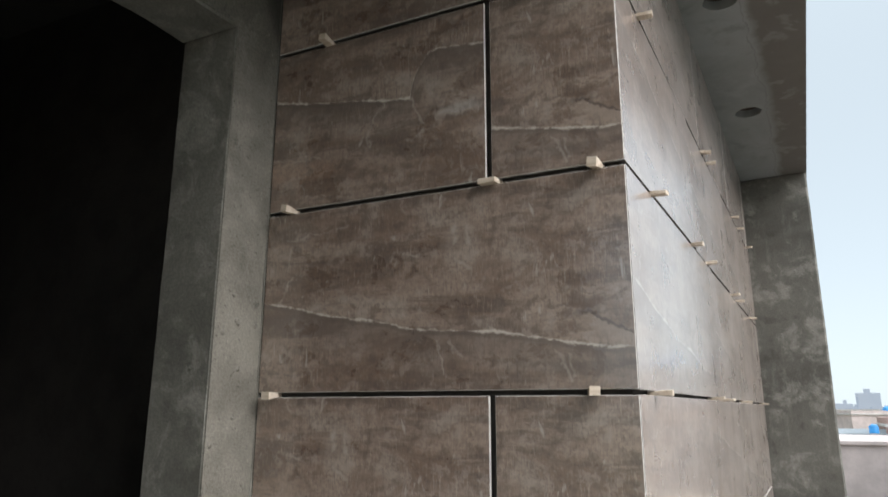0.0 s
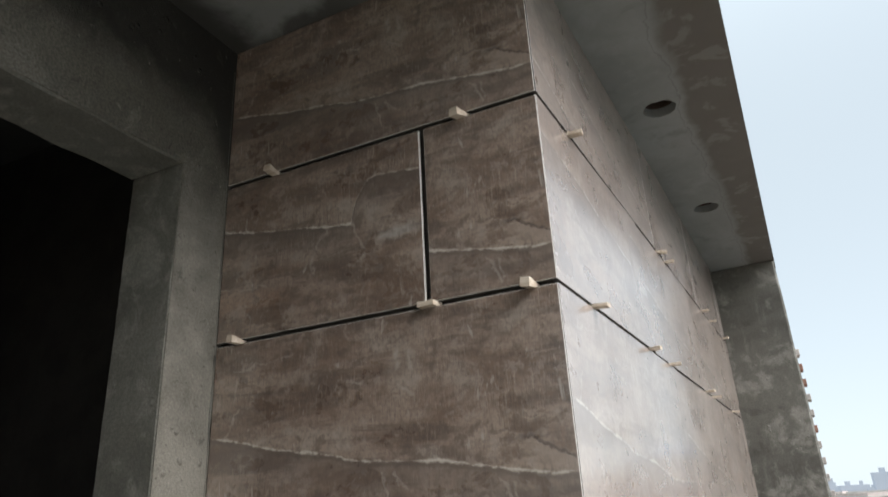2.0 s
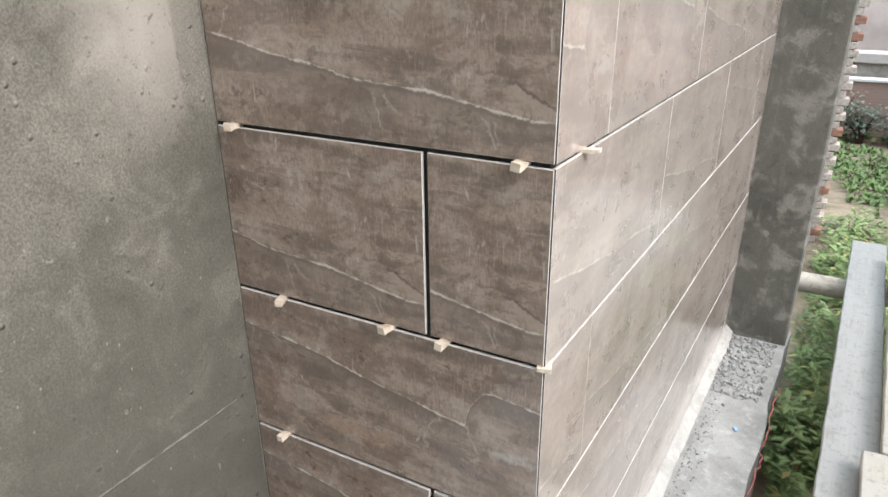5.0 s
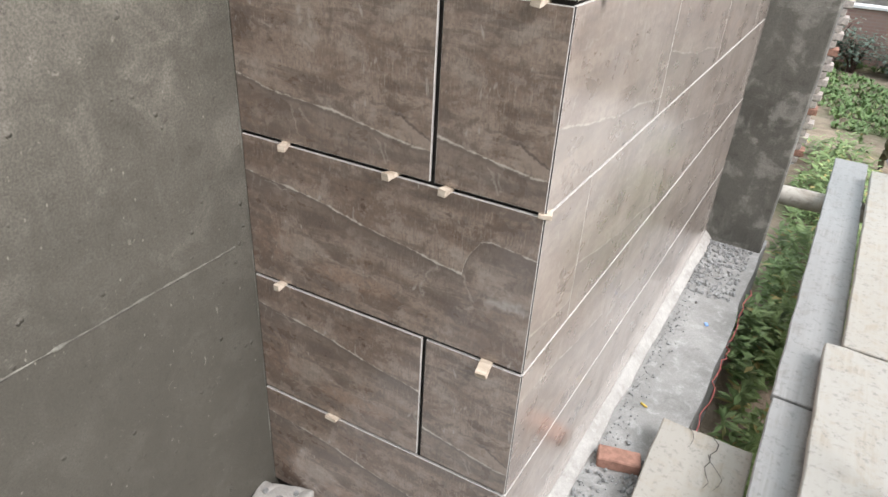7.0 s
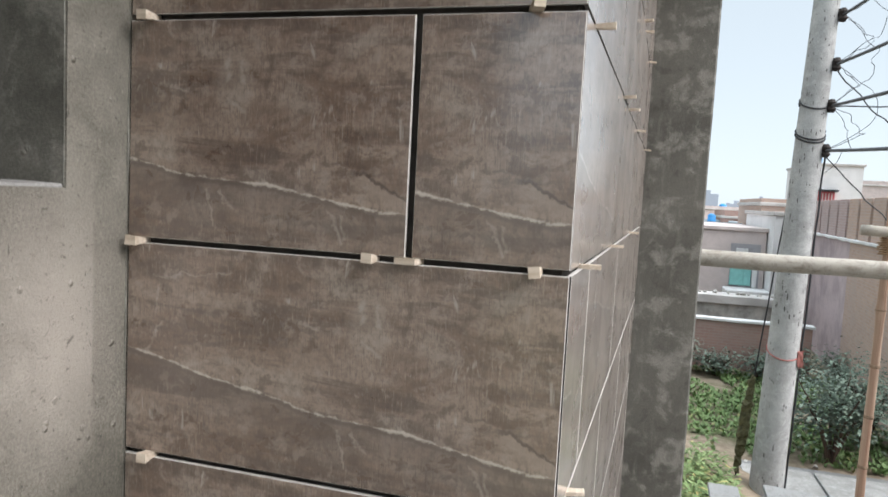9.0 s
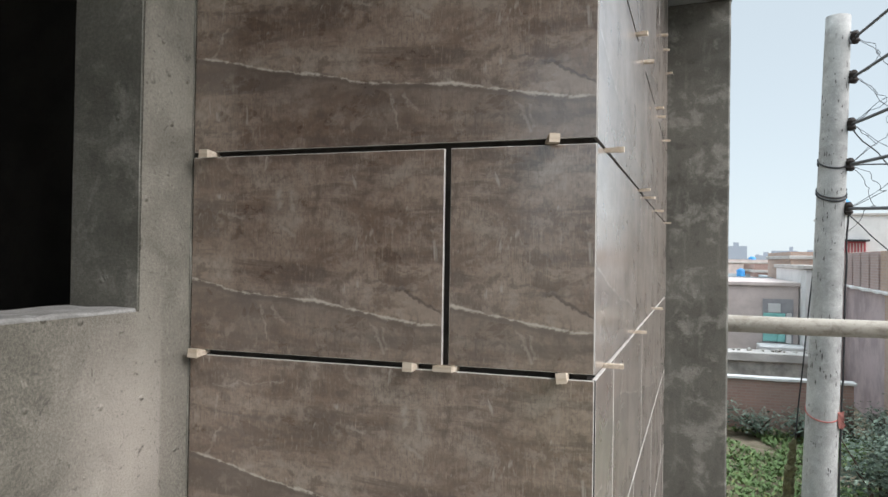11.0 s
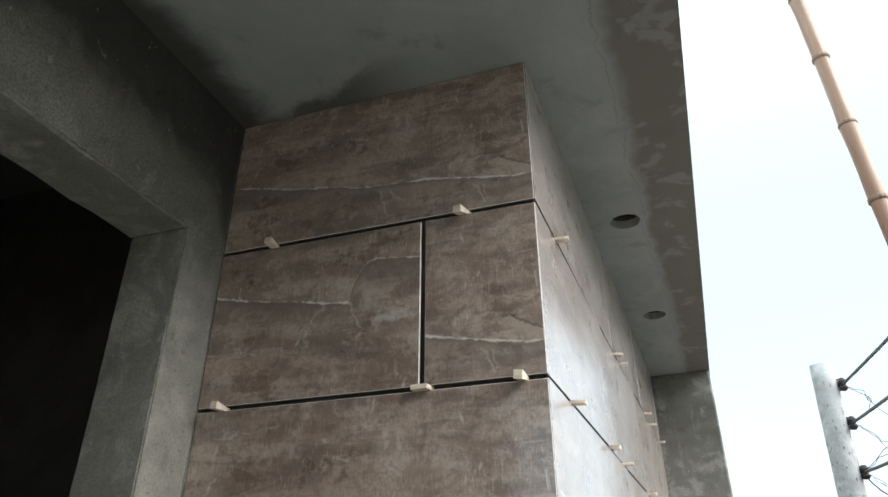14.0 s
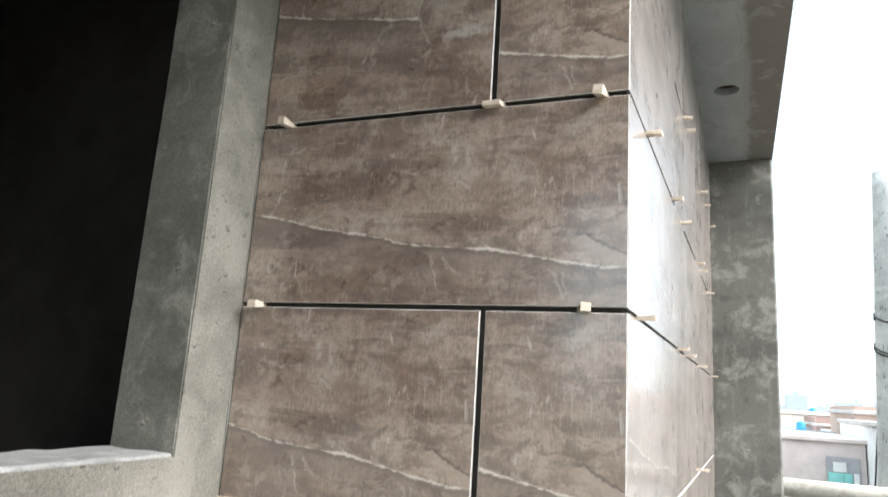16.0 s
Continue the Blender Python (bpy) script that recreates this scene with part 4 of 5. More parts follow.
def pole_log(name, a, b, radius, material, label, category, knots=(), seed=0.0, group=""):
    """A rough round pole from a to b, a little crooked, with knots."""
    a, b = Vector(a), Vector(b)
    d = b - a
    n = max(8, int(d.length / 0.12))
    pts, rad = [], []
    for i in range(n + 1):
        f = i / n
        pts.append(Vector((0, 0, f * d.length)) + 0.012 * noise.noise_vector(Vector((f * d.length * 0.9, seed, 0))) * min(1, 6 * f))
        swell = sum(0.18 * math.exp(-((f - kf) * d.length / 0.03) ** 2) for kf in knots)
        rad.append(radius * (1 + 0.06 * noise.noise(Vector((f * d.length * 2, seed, 4))) + swell - 0.08 * f))
    ob = tagged(part(name, tube(pts, rad, 14), material, smooth=True), label, category, group)
    if "bamboo" in name:
        for kf in knots:
            i = min(n - 1, int(kf * n))
            at = pts[i].lerp(pts[i + 1], kf * n - i)
            part("node", tube([at + Vector((0, 0, dz)) for dz in (-0.016, -0.006, 0.006, 0.016)], [radius * k for k in (1.0, 1.15, 1.12, 1.0)], 14), NODE, ob, "dark swollen node")
    ob.matrix_world = Matrix.Translation(a) @ d.to_track_quat("Z", "Y").to_matrix().to_4x4()
    return ob


NODE = plain("bamboo_node", (0.30, 0.20, 0.13), 0.7, 0.4, 30)
WEIGHT = wood_material("peeled_log_grain", (0.15, 0.12, 0.09), (0.40, 0.355, 0.29), 22, 1.6, (0.47, 0.43, 0.37), 2)
pole_log("scaffold_log", (0.15, 5.35, 2.735), (4.4, 5.15, 2.755), 0.084, WEIGHT, "peeled weathered log tied across as scaffold rail", "log", (), 1.0, "scaffold logs")
pole_log("scaffold_log", (0.15, 5.1, 0.125), (3.6, 5.1, 0.125), 0.095, WEIGHT, "peeled log carrying the scaffold planks", "log", (), 2.0, "scaffold logs")
pole_log("scaffold_log", (0.60, -1.2, 0.135), (3.4, -1.3, 0.135), 0.09, WEIGHT, "peeled log carrying the scaffold planks", "log", (), 3.0, "scaffold logs")
pole_log("scaffold_post", (3.3, 5.0, GROUND + 0.10), (3.3, 5.05, 3.2), 0.07, WEIGHT, "upright scaffold post of peeled wood", "post", (), 5.0, "scaffold posts")
pole_log("scaffold_post", (3.1, -1.2, GROUND + 0.10), (3.1, -1.2, 3.2), 0.07, WEIGHT, "upright scaffold post of peeled wood", "post", (), 6.0, "scaffold posts")
pole_log("bamboo_pole", (1.48, 0.98, 0.405), (1.18, 1.04, 8.2), 0.036, BAMBOO, "tall dry bamboo pole standing on the planks", "bamboo pole", [0.04 + 0.052 * i for i in range(18)], 7.0, "bamboo poles")
pole_log("bamboo_pole", (2.36, 5.50, -0.30), (2.385, 5.48, 3.45), 0.040, BAMBOO, "dry bamboo pole lashed to the scaffold rail", "bamboo pole", [0.08, 0.20, 0.31, 0.44, 0.57, 0.71, 0.86], 8.0, "bamboo poles")
pole_log("scaffold_log", (2.14, 5.43, 3.09), (3.9, 5.43, 2.98), 0.050, WEIGHT, "short peeled log lashed across the bamboo pole", "log", (), 9.0, "scaffold logs")
pole_log("bamboo_pole", (2.30, 5.42, -0.05), (4.0, 5.40, 0.02), 0.044, BAMBOO, "bamboo ledger lashed low on the pole", "bamboo pole", [0.3, 0.7], 10.0, "bamboo poles")
for z, seed in ((-0.03, 1), (2.95, 2)):
    pts = [Vector((2.375 + (0.062 + 0.02 * math.sin(2.3 * i)) * math.cos(1.1 * i), 5.47 + 0.075 * math.sin(1.1 * i), z - 0.08 + 0.0036 * i)) for i in range(44)]
    tagged(part("rope_lashing", tube(pts, 0.009, 6), wood_material("coir_rope_%d" % seed, (0.22, 0.13, 0.07), (0.40, 0.27, 0.16), 90, 20), smooth=True), "brown coir rope lashing round the bamboo joint", "rope")


# ---- street: pole, wires ----
BASE, TOP = Vector((2.255, 9.0, GROUND - 0.2)), Vector((2.49, 9.0, 6.80))


def on_pole(z, side=0.0, toward=0.0):
    f = (z - BASE.z) / (TOP.z - BASE.z)
    return BASE.lerp(TOP, f) + Vector((side, toward, 0))


utility_pole = thing("utility_pole", pose(0, 0, 0), "whitewashed flaking round utility pole", "utility pole")
pts = [on_pole(BASE.z + (TOP.z - BASE.z) * i / 24) for i in range(25)]
part("shaft", tube(pts, [0.232 - 0.073 * i / 24 for i in range(25)], 24), POLE, utility_pole, smooth=True)
r = random.Random(9)
bm = bmesh.new()
for i in range(300):
    z, a = r.uniform(-0.9, 6.6), r.uniform(math.pi * 0.9, math.pi * 2.1)
    f = (z - BASE.z) / (TOP.z - BASE.z)
    rad = 0.2325 - 0.073 * f
    c, w, h = on_pole(z), 0.02 * r.random() / rad, 0.012 + 0.05 * r.random() ** 2
    fan = [bm.verts.new(c + Vector((rad * math.cos(a + 0.55 * w * math.cos(q)), rad * math.sin(a + 0.55 * w * math.cos(q)), h * math.sin(q) * (0.7 + 0.5 * r.random())))) for q in (0, 1.05, 2.1, 3.14, 4.2, 5.2)]
    bm.faces.new(fan)
tagged(part("flakes", bm, BLACK_BITS, utility_pole, "dark flaked spots in the whitewash"), kind="stuff")
INSULATORS = (6.47, 5.92, 5.26, 4.70, 4.09)
for k, z in enumerate(INSULATORS):
    p = on_pole(z, 0.15, -0.08)
    bm = bmesh.new()
    add_tube(bm, [p + Vector((-0.05, 0.03, 0)), p + Vector((0.05, -0.02, 0.0))], 0.03, 8)
    add_tube(bm, [p + Vector((0.05, -0.02, -0.09)), p + Vector((0.05, -0.02, -0.05)), p + Vector((0.05, -0.02, -0.01)), p + Vector((0.05, -0.02, 0.04)), p + Vector((0.05, -0.02, 0.09))], [0.035, 0.06, 0.04, 0.062, 0.03], 10)
    add_box(bm, p.x - 0.10, p.x + 0.06, p.y - 0.015, p.y + 0.015, p.z + 0.07, p.z + 0.085)
    add_box(bm, p.x - 0.10, p.x + 0.06, p.y - 0.015, p.y + 0.015, p.z - 0.085, p.z - 0.07)
    part("insulator", bm, IRON_DARK, utility_pole, "rusty shackle insulator")
for z, turns in ((4.78, 1.6), (4.36, 2.4), (1.27, 1.1)):
    f = (z - BASE.z) / (TOP.z - BASE.z)
    rad = 0.239 - 0.073 * f
    pts = [on_pole(z + 0.10 * math.sin(0.3 * i) - 0.002 * i) + Vector((rad * math.cos(0.3 * i), rad * math.sin(0.3 * i), 0)) for i in range(int(turns * 21))]
    part("band", tube(pts, 0.013 if z > 2 else 0.008, 6), WIRE if z > 2 else ROPE_RED, utility_pole, "wire coiled round the pole" if z > 2 else "red string tied round the pole", True)
rag = cut_up(box(-0.035, 0.035, -0.02, 0.02, -0.20, 0.03), [(2, [-0.14, -0.08, -0.03]), (0, [0])])
rag = tagged(part("rag", roughen(rag, 0.03, 16), plain("faded_red_cloth", (0.48, 0.19, 0.16), 0.9, 0.3, 30)), "faded red rag tied on the pole", "rag")
rag.matrix_world = pose(*on_pole(1.25, 0.20, -0.12))


def sag_line(a, b, sag, n=24, wave=0.0, seed=0.0):
    a, b = Vector(a), Vector(b)
    return [a.lerp(b, i / n) - Vector((0, 0, sag * 4 * (i / n) * (1 - i / n))) + wave * noise.noise_vector(Vector((i * 0.45, seed, 0))) for i in range(n + 1)]


for k, z in enumerate(INSULATORS):
    a = on_pole(z, 0.20, -0.11)
    b = Vector((3.25, -17.0, z + 0.1))
    tagged(part("power_cable", tube(sag_line(a, b, 0.5, 40), 0.021, 6), CABLE, smooth=True), "grey overhead power cable sagging from the pole", "cable", "overhead cables")
TANGLE = ((6.47, 5.92, 0.30), (5.92, 5.26, 0.36), (5.92, 4.70, 0.48), (5.26, 4.70, 0.25), (4.70, 4.09, 0.42), (5.26, 4.09, 0.55), (6.47, 5.26, 0.50), (4.70, 3.75, 0.30))
for k, (z0, z1, out) in enumerate(TANGLE):
    a, b = on_pole(z0, 0.18, -0.1), on_pole(z1, 0.18, -0.1)
    pts = [a.lerp(b, i / 20) + Vector((out * math.sin(math.pi * i / 20), -0.1 * math.sin(math.pi * i / 20), 0)) + 0.09 * noise.noise_vector(Vector((0.35 * i, 5.1 * k, 0))) * min(i, 20 - i) / 5 for i in range(21)]
    tagged(part("loose_wire", tube(pts, 0.0045, 5), CABLE), "thin loose jumper wire curling beside the pole", "wire", "loose wires")
for k, (z0, b) in enumerate(((5.22, (0.9, 9.7, 3.7)), (4.66, (3.35, 8.4, 5.15)), (4.05, (0.9, 8.8, 1.75)))):
    tagged(part("service_wire", tube(sag_line(on_pole(z0, 0.18, -0.1), Vector(b) + Vector((3.5, -1.5, 0.3 * k)), 0.25, 24, 0.05, k), 0.009, 6), WIRE), "black service wire leading off the pole", "wire", "service wires")
tagged(part("earth_wire", tube(sag_line(on_pole(4.05, 0.20, -0.08), on_pole(GROUND, 0.24, -0.06), 0.0, 30, 0.015, 4), 0.013, 6), WIRE), "black cable running down the pole", "cable")
tagged(part("guy_wire", tube(sag_line(on_pole(4.25, -0.10, 0.14), (1.857, 9.2, GROUND), 0.0, 20, 0.008, 6), 0.011, 6), WIRE), "dark stay wire from the pole to the ground", "wire")


# ---- plants ----
class Leaves:
    """Gathers folded leaves into one mesh."""

    def __init__(self):
        self.v, self.f = [], []

    def leaf(self, base, way, length, width, droop=0.3):
        way = Vector(way).normalized()
        side = way.cross(Vector((0, 0, 1)))
        side = side.normalized() if side.length > 1e-3 else Vector((1, 0, 0))
        mid = base + way * length * 0.5 - Vector((0, 0, droop * length * 0.12))
        tip = base + way * length - Vector((0, 0, droop * length * 0.5))
        k = len(self.v)
        lift = Vector((0, 0, 0.12 * width))
        self.v += [tuple(p) for p in (base, mid + side * width / 2 + lift, tip, mid - side * width / 2 + lift, mid)]
        self.f += [(k, k + 1, k + 4), (k + 1, k + 2, k + 4), (k + 2, k + 3, k + 4), (k + 3, k, k + 4)]

    def mesh(self, name, material):
        me = bpy.data.meshes.new(name)
        me.from_pydata(self.v, [], self.f)
        me.materials.append(material)
        return me


WEED = leaf_material("weed_leaves", (0.135, 0.205, 0.066), (0.290, 0.375, 0.160), (0.40, 0.33, 0.13))
GRASS = leaf_material("crop_leaves", (0.125, 0.205, 0.065), (0.215, 0.305, 0.120), (0.26, 0.27, 0.10))
BUSH = leaf_material("bush_leaves", (0.062, 0.098, 0.066), (0.165, 0.205, 0.155))
r = random.Random(21)
weeds = Leaves()
for i in range(330):
    s = 0.9 + 8.6 * r.random() ** 0.85
    out = 0.60 + (0.40 if s < 4.4 else 0.75) * r.random()
    if s < 3.4 and noise.noise(Vector((s * 2.2, out * 5, 0))) < 0.05:
        continue
    x, y = side_point(s, out)
    tall = r.uniform(0.25, 0.85) * (0.6 if s < 2.8 else 1.0)
    lean = Vector((r.uniform(-0.25, 0.25), r.uniform(-0.3, 0.3), 1)).normalized()
    for k in range(int(16 + 18 * tall)):
        f = 0.15 + 0.85 * r.random()
        a = r.uniform(0, 2 * math.pi)
        p = Vector((x, y, GROUND)) + lean * tall * f
        weeds.leaf(p, (math.cos(a), math.sin(a), r.uniform(-0.1, 0.7)), r.uniform(0.08, 0.17), r.uniform(0.032, 0.062))
tagged(new("weeds", weeds.mesh("weeds", WEED)), "dense green leafy weeds beside the plinth", "weeds", "", "stuff")
crop = Leaves()
for i in range(7500):
    x, y = r.uniform(-1.5, 9.0), 10.7 + 6.5 * r.random()
    if y < 11.6 and x < 2.3 or noise.noise(Vector((x * 0.7, y * 0.7, 2))) < -0.28:
        continue
    h = r.uniform(0.04, 0.13)
    for k in range(7):
        a = r.uniform(0, 2 * math.pi)
        crop.leaf(Vector((x, y, GROUND + 0.08 * r.random())), (math.cos(a), math.sin(a), r.uniform(0.4, 1.6)), h * r.uniform(0.7, 1.5), h * 0.45)
tagged(new("crop", crop.mesh("crop", GRASS)), "low leafy green field growth", "field growth", "", "stuff")


def shrub(x, y, height, spread, count, seed, label):
    r = random.Random(seed)
    ob = thing("shrub", pose(x, y, GROUND), label, "shrub")
    bm = bmesh.new()
    tips = []
    for k in range(7):
        a, t = r.uniform(0, 6.28), r.uniform(0.5, 0.95)
        end = Vector((spread * t * math.cos(a) * 0.8, spread * t * math.sin(a) * 0.8, height * r.uniform(0.55, 0.95)))
        mid = end * 0.45 + Vector((0, 0, height * 0.12))
        add_tube(bm, [Vector((0.02 * k - 0.06, 0, -0.05)), mid * 0.5, mid, end], [0.035, 0.028, 0.02, 0.008], 6)
        tips += [mid, end, (mid + end) / 2]
    part("trunk", bm, IRON, ob, "thin dark forked stems")
    crown = Leaves()
    for i in range(count):
        c = r.choice(tips)
        d = Vector((r.gauss(0, 1), r.gauss(0, 1), r.gauss(0, 0.8)))
        p = c + d * spread * 0.22
        crown.leaf(p, (d.x, d.y, 0.25 + 0.3 * r.random()), r.uniform(0.08, 0.16), r.uniform(0.045, 0.085), 0.8)
    c = new("crown", crown.mesh("crown", BUSH))
    c.parent = ob
    return ob


shrub(3.62, 11.0, 1.75, 0.95, 1900, 3, "broad-leaved dark green shrub at the roadside")
shrub(4.55, 12.4, 1.5, 0.9, 1700, 5, "broad-leaved dark green shrub at the roadside")
shrub(0.9, 16.6, 1.3, 0.6, 500, 8, "small green shrub against the brick wall")
for k in range(5):
    shrub(1.5 + 0.95 * k, 16.7 + 0.15 * math.sin(3 * k), 0.75 + 0.12 * math.sin(5 * k), 0.62, 620, 40 + k, "low dusty green bush at the foot of the brick wall")
MOSS = plain("mossy_wrap", (0.135, 0.125, 0.062), 0.95, 0.5, 14)
wrap = tube([(1.875 + 0.0036 * k, 9.195, -0.72 + 0.043 * k) for k in range(36)], [0.03 + 0.045 * abs(math.sin(0.09 * k)) + 0.03 * noise.noise(Vector((0.9 * k, 3, 0))) for k in range(36)], 14)
tagged(part("stay_guard", roughen(wrap, 0.035, 17), MOSS), "mossy brown sleeve wrapped round the stay wire", "stay guard")
for k, (x, y, s) in enumerate(((1.9, 9.9, 0.11), (2.2, 10.3, 0.08), (1.5, 9.6, 0.07), (1.7, 10.4, 0.06), (2.6, 10.5, 0.07), (1.2, 10.2, 0.09), (3.3, 10.55, 0.08))):
    ob = part("stone", rock(s, 4.1 * k), MORTAR)
    ob.matrix_world = pose(x, y, GROUND + 0.08, 0, 0, 50 * k)
    tagged(ob, "pale broken rubble stone on the verge", "stone", "stones on the verge")

# paved lane beyond the scaffold, with an unseen length added to bounce light
structure("pavement", box(2.05, 11.0, -40.0, 10.35, GROUND - 0.1, GROUND + 0.10, bevel=0.02), LANE, "grey concrete paved lane", "pavement")
for k, x in enumerate((2.06, 3.16)):
    slab = part("paving_slab", box(x, x + 1.06, 8.75, 10.1, GROUND + 0.098, GROUND + 0.135, bevel=0.008), SLAB)
    tagged(slab, "pale concrete cover slab beside the pole", "slab", "cover slabs")


# ---- houses ----
# most wall colours below are lifted, to carry the haze of distance
WALL_BRICK = brick_material("field_brick", (0.385, 0.245, 0.205), (0.335, 0.210, 0.180), (0.37, 0.285, 0.25), 0.23, 0.075)
WALL_MAUVE = brick_material("weathered_brick", (0.42, 0.315, 0.29), (0.37, 0.275, 0.26), (0.43, 0.36, 0.34), 0.23, 0.075)
WALL_TAN = brick_material("tan_brick", (0.475, 0.345, 0.275), (0.42, 0.295, 0.235), (0.44, 0.355, 0.31), 0.23, 0.075)
RENDER_PALE = plain("pale_render", (0.50, 0.475, 0.45), 0.9, 0.2, 1.5)
RENDER_WHITE = plain("white_render", (0.72, 0.71, 0.70), 0.9, 0.12, 1.5)
RENDER_ROSE = plain("rose_render", (0.58, 0.50, 0.475), 0.9, 0.2, 1.5)
RENDER_MOTTLED = plain("mottled_render", (0.50, 0.475, 0.435), 0.9, 0.45, 2.5)
RENDER_GREY = plain("grey_render", (0.38, 0.37, 0.385), 0.9, 0.25, 1.5)
RENDER_BLUE = plain("blue_white_render", (0.42, 0.47, 0.50), 0.9, 0.15, 1.5)
RENDER_MAUVE = plain("mauve_plaster", (0.50, 0.405, 0.41), 0.9, 0.30, 1.2)
# darker copy of the weathered brick, for the shade between the piers
WALL_SHADED = brick_material("shaded_brick", (0.24, 0.17, 0.155), (0.21, 0.15, 0.14), (0.23, 0.18, 0.165))
TURQUOISE = plain("turquoise_paint", (0.26, 0.58, 0.54), 0.5, 0.2, 3)
DARK_PANE = plain("dark_opening", (0.03, 0.033, 0.036), 0.4, 0.3, 3)
BLUE = plain("blue_plastic", (0.05, 0.30, 0.66), 0.45, 0.15, 3)
# haze is put into this colour as a weak bluish emission
hz = Graph("town_haze_glow")
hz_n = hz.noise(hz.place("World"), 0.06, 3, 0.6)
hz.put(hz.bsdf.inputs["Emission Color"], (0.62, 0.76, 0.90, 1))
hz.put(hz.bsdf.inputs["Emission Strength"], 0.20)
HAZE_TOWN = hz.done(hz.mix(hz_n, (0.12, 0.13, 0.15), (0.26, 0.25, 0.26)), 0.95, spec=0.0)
RED = plain("red_paint", (0.42, 0.10, 0.11), 0.6, 0.15, 3)


def house(x, y, w, d, h, material, label, openings=(), parapet=0.5, roof=None, turn=0.0):
    """A flat-roofed house; openings are (x, z, width, height) on its near wall."""
    ob = thing("house", pose(x, y, GROUND, 0, 0, turn), label, "house", "houses of the town")
    bm = bmesh.new()
    add_box(bm, 0, w, 0, d, 0, h)
    part("wall", bm, material, ob)
    part("roof", box(-0.08, w + 0.08, -0.08, d + 0.08, h, h + 0.14, bevel=0.02), roof or RENDER_PALE, ob)
    if parapet:
        bm = bmesh.new()
        for x0, x1, y0, y1 in ((0, w, 0, 0.2), (0, w, d - 0.2, d), (0, 0.2, 0.2, d - 0.2), (w - 0.2, w, 0.2, d - 0.2)):
            add_box(bm, x0, x1, y0, y1, h + 0.14, h + 0.14 + parapet)
        part("parapet", bm, material, ob)
    for ox, oz, ow, oh in openings:
        win = part("window", box(ox, ox + ow, -0.02, 0.06, oz, oz + oh), DARK_PANE, ob)
        bm = bmesh.new()
        for x0, x1, z0, z1 in ((ox - 0.08, ox, oz - 0.08, oz + oh + 0.08), (ox + ow, ox + ow + 0.08, oz - 0.08, oz + oh + 0.08), (ox, ox + ow, oz - 0.08, oz), (ox, ox + ow, oz + oh, oz + oh + 0.08)):
            add_box(bm, x0, x1, -0.06, 0.05, z0, z1)
        part("frame", bm, RENDER_PALE, win)
    return ob


def water_tank(x, y, z, radius, height):
    bm = tube([(0, 0, 0), (0, 0, height * 0.05), (0, 0, height * 0.35), (0, 0, height * 0.38), (0, 0, height * 0.8), (0, 0, height * 0.95), (0, 0, height)], [radius * 0.96, radius, radius, radius * 0.95, radius, radius * 0.6, radius * 0.3], 18)
    ob = tagged(part("water_tank", bm, BLUE, smooth=True), "round blue plastic water tank on a roof", "water tank", "roof tanks")
    ob.matrix_world = pose(x, y, z)


# boundary wall, low pale wall with its ledge and the shed with turquoise doors
bw = thing("boundary_wall", pose(0, 0, 0), "old brick boundary wall with a pale coping", "wall")
part("brickwork", box(-6.0, 4.75, 17.5, 17.75, GROUND, 0.27), WALL_BRICK, bw)
part("coping", roughen(cut_up(box(-6.0, 4.80, 17.45, 17.8, 0.27, 0.34, bevel=0.01), [(0, [-5 + 0.5 * i for i in range(19)])]), 0.02, 2), RENDER_WHITE, bw, "uneven pale mortar coping")
lw = thing("low_wall", pose(0, 0, 0), "low mottled cement wall with a pale ledge", "wall")
part("wall", box(-6.0, 4.35, 19.6, 19.9, GROUND, 0.46), RENDER_MOTTLED, lw)
part("ledge", roughen(cut_up(box(-6.0, 4.40, 19.5, 20.3, 0.46, 0.72, bevel=0.02), [(0, [-5.5 + 0.5 * i for i in range(19)])]), 0.03, 3), RENDER_PALE, lw, "crumbling pale ledge")
for k in range(9):
    ob = part("stone", rock(0.07 + 0.03 * (k % 3), 6.3 * k), MORTAR)
    ob.matrix_world = pose(2.2 + 0.24 * k + 0.1 * math.sin(5 * k), 19.9, 0.75, 0, 0, 70 * k)
    tagged(ob, "pale rubble stone on the ledge", "stone", "stones on the ledge")
shed = house(-4.0, 24.0, 8.62, 6.0, 3.50, RENDER_ROSE, "low rose-rendered shed with a flaking roof edge", parapet=0.0, roof=RENDER_ROSE)
recess = part("door_recess", box(7.50, 8.46, -0.03, 0.05, 1.55, 3.06), RENDER_GREY, shed, "grey recess round the door")
door = part("door", box(7.52, 8.21, -0.06, -0.03, 1.60, 2.57), TURQUOISE, shed, "faded turquoise double door")
part("leaf", box(7.54, 7.94, -0.09, -0.06, 1.62, 2.55, bevel=0.01), TURQUOISE, door)
part("leaf", box(7.97, 8.19, -0.09, -0.06, 1.62, 2.55, bevel=0.01), TURQUOISE, door)
part("panel", box(7.67, 8.06, -0.06, -0.03, 2.59, 2.90, bevel=0.01), RENDER_WHITE, shed, "white panel over the door")
part("jamb", box(8.24, 8.40, -0.07, -0.03, 1.55, 2.58, bevel=0.01), RENDER_WHITE, shed, "white door jamb")
part("doorstep", box(7.30, 8.70, -1.1, -0.09, 0, 1.54, bevel=0.03), RENDER_WHITE, shed, "white plastered doorstep")
house(4.66, 23.0, 0.62, 6.0, 4.10, RENDER_WHITE, "narrow white-rendered house wall", parapet=0.0)
house(4.95, 27.5, 3.2, 6.0, 4.45, WALL_TAN, "tan brick house behind a white wall", ((1.5, 2.6, 0.7, 0.8),), parapet=0.15)
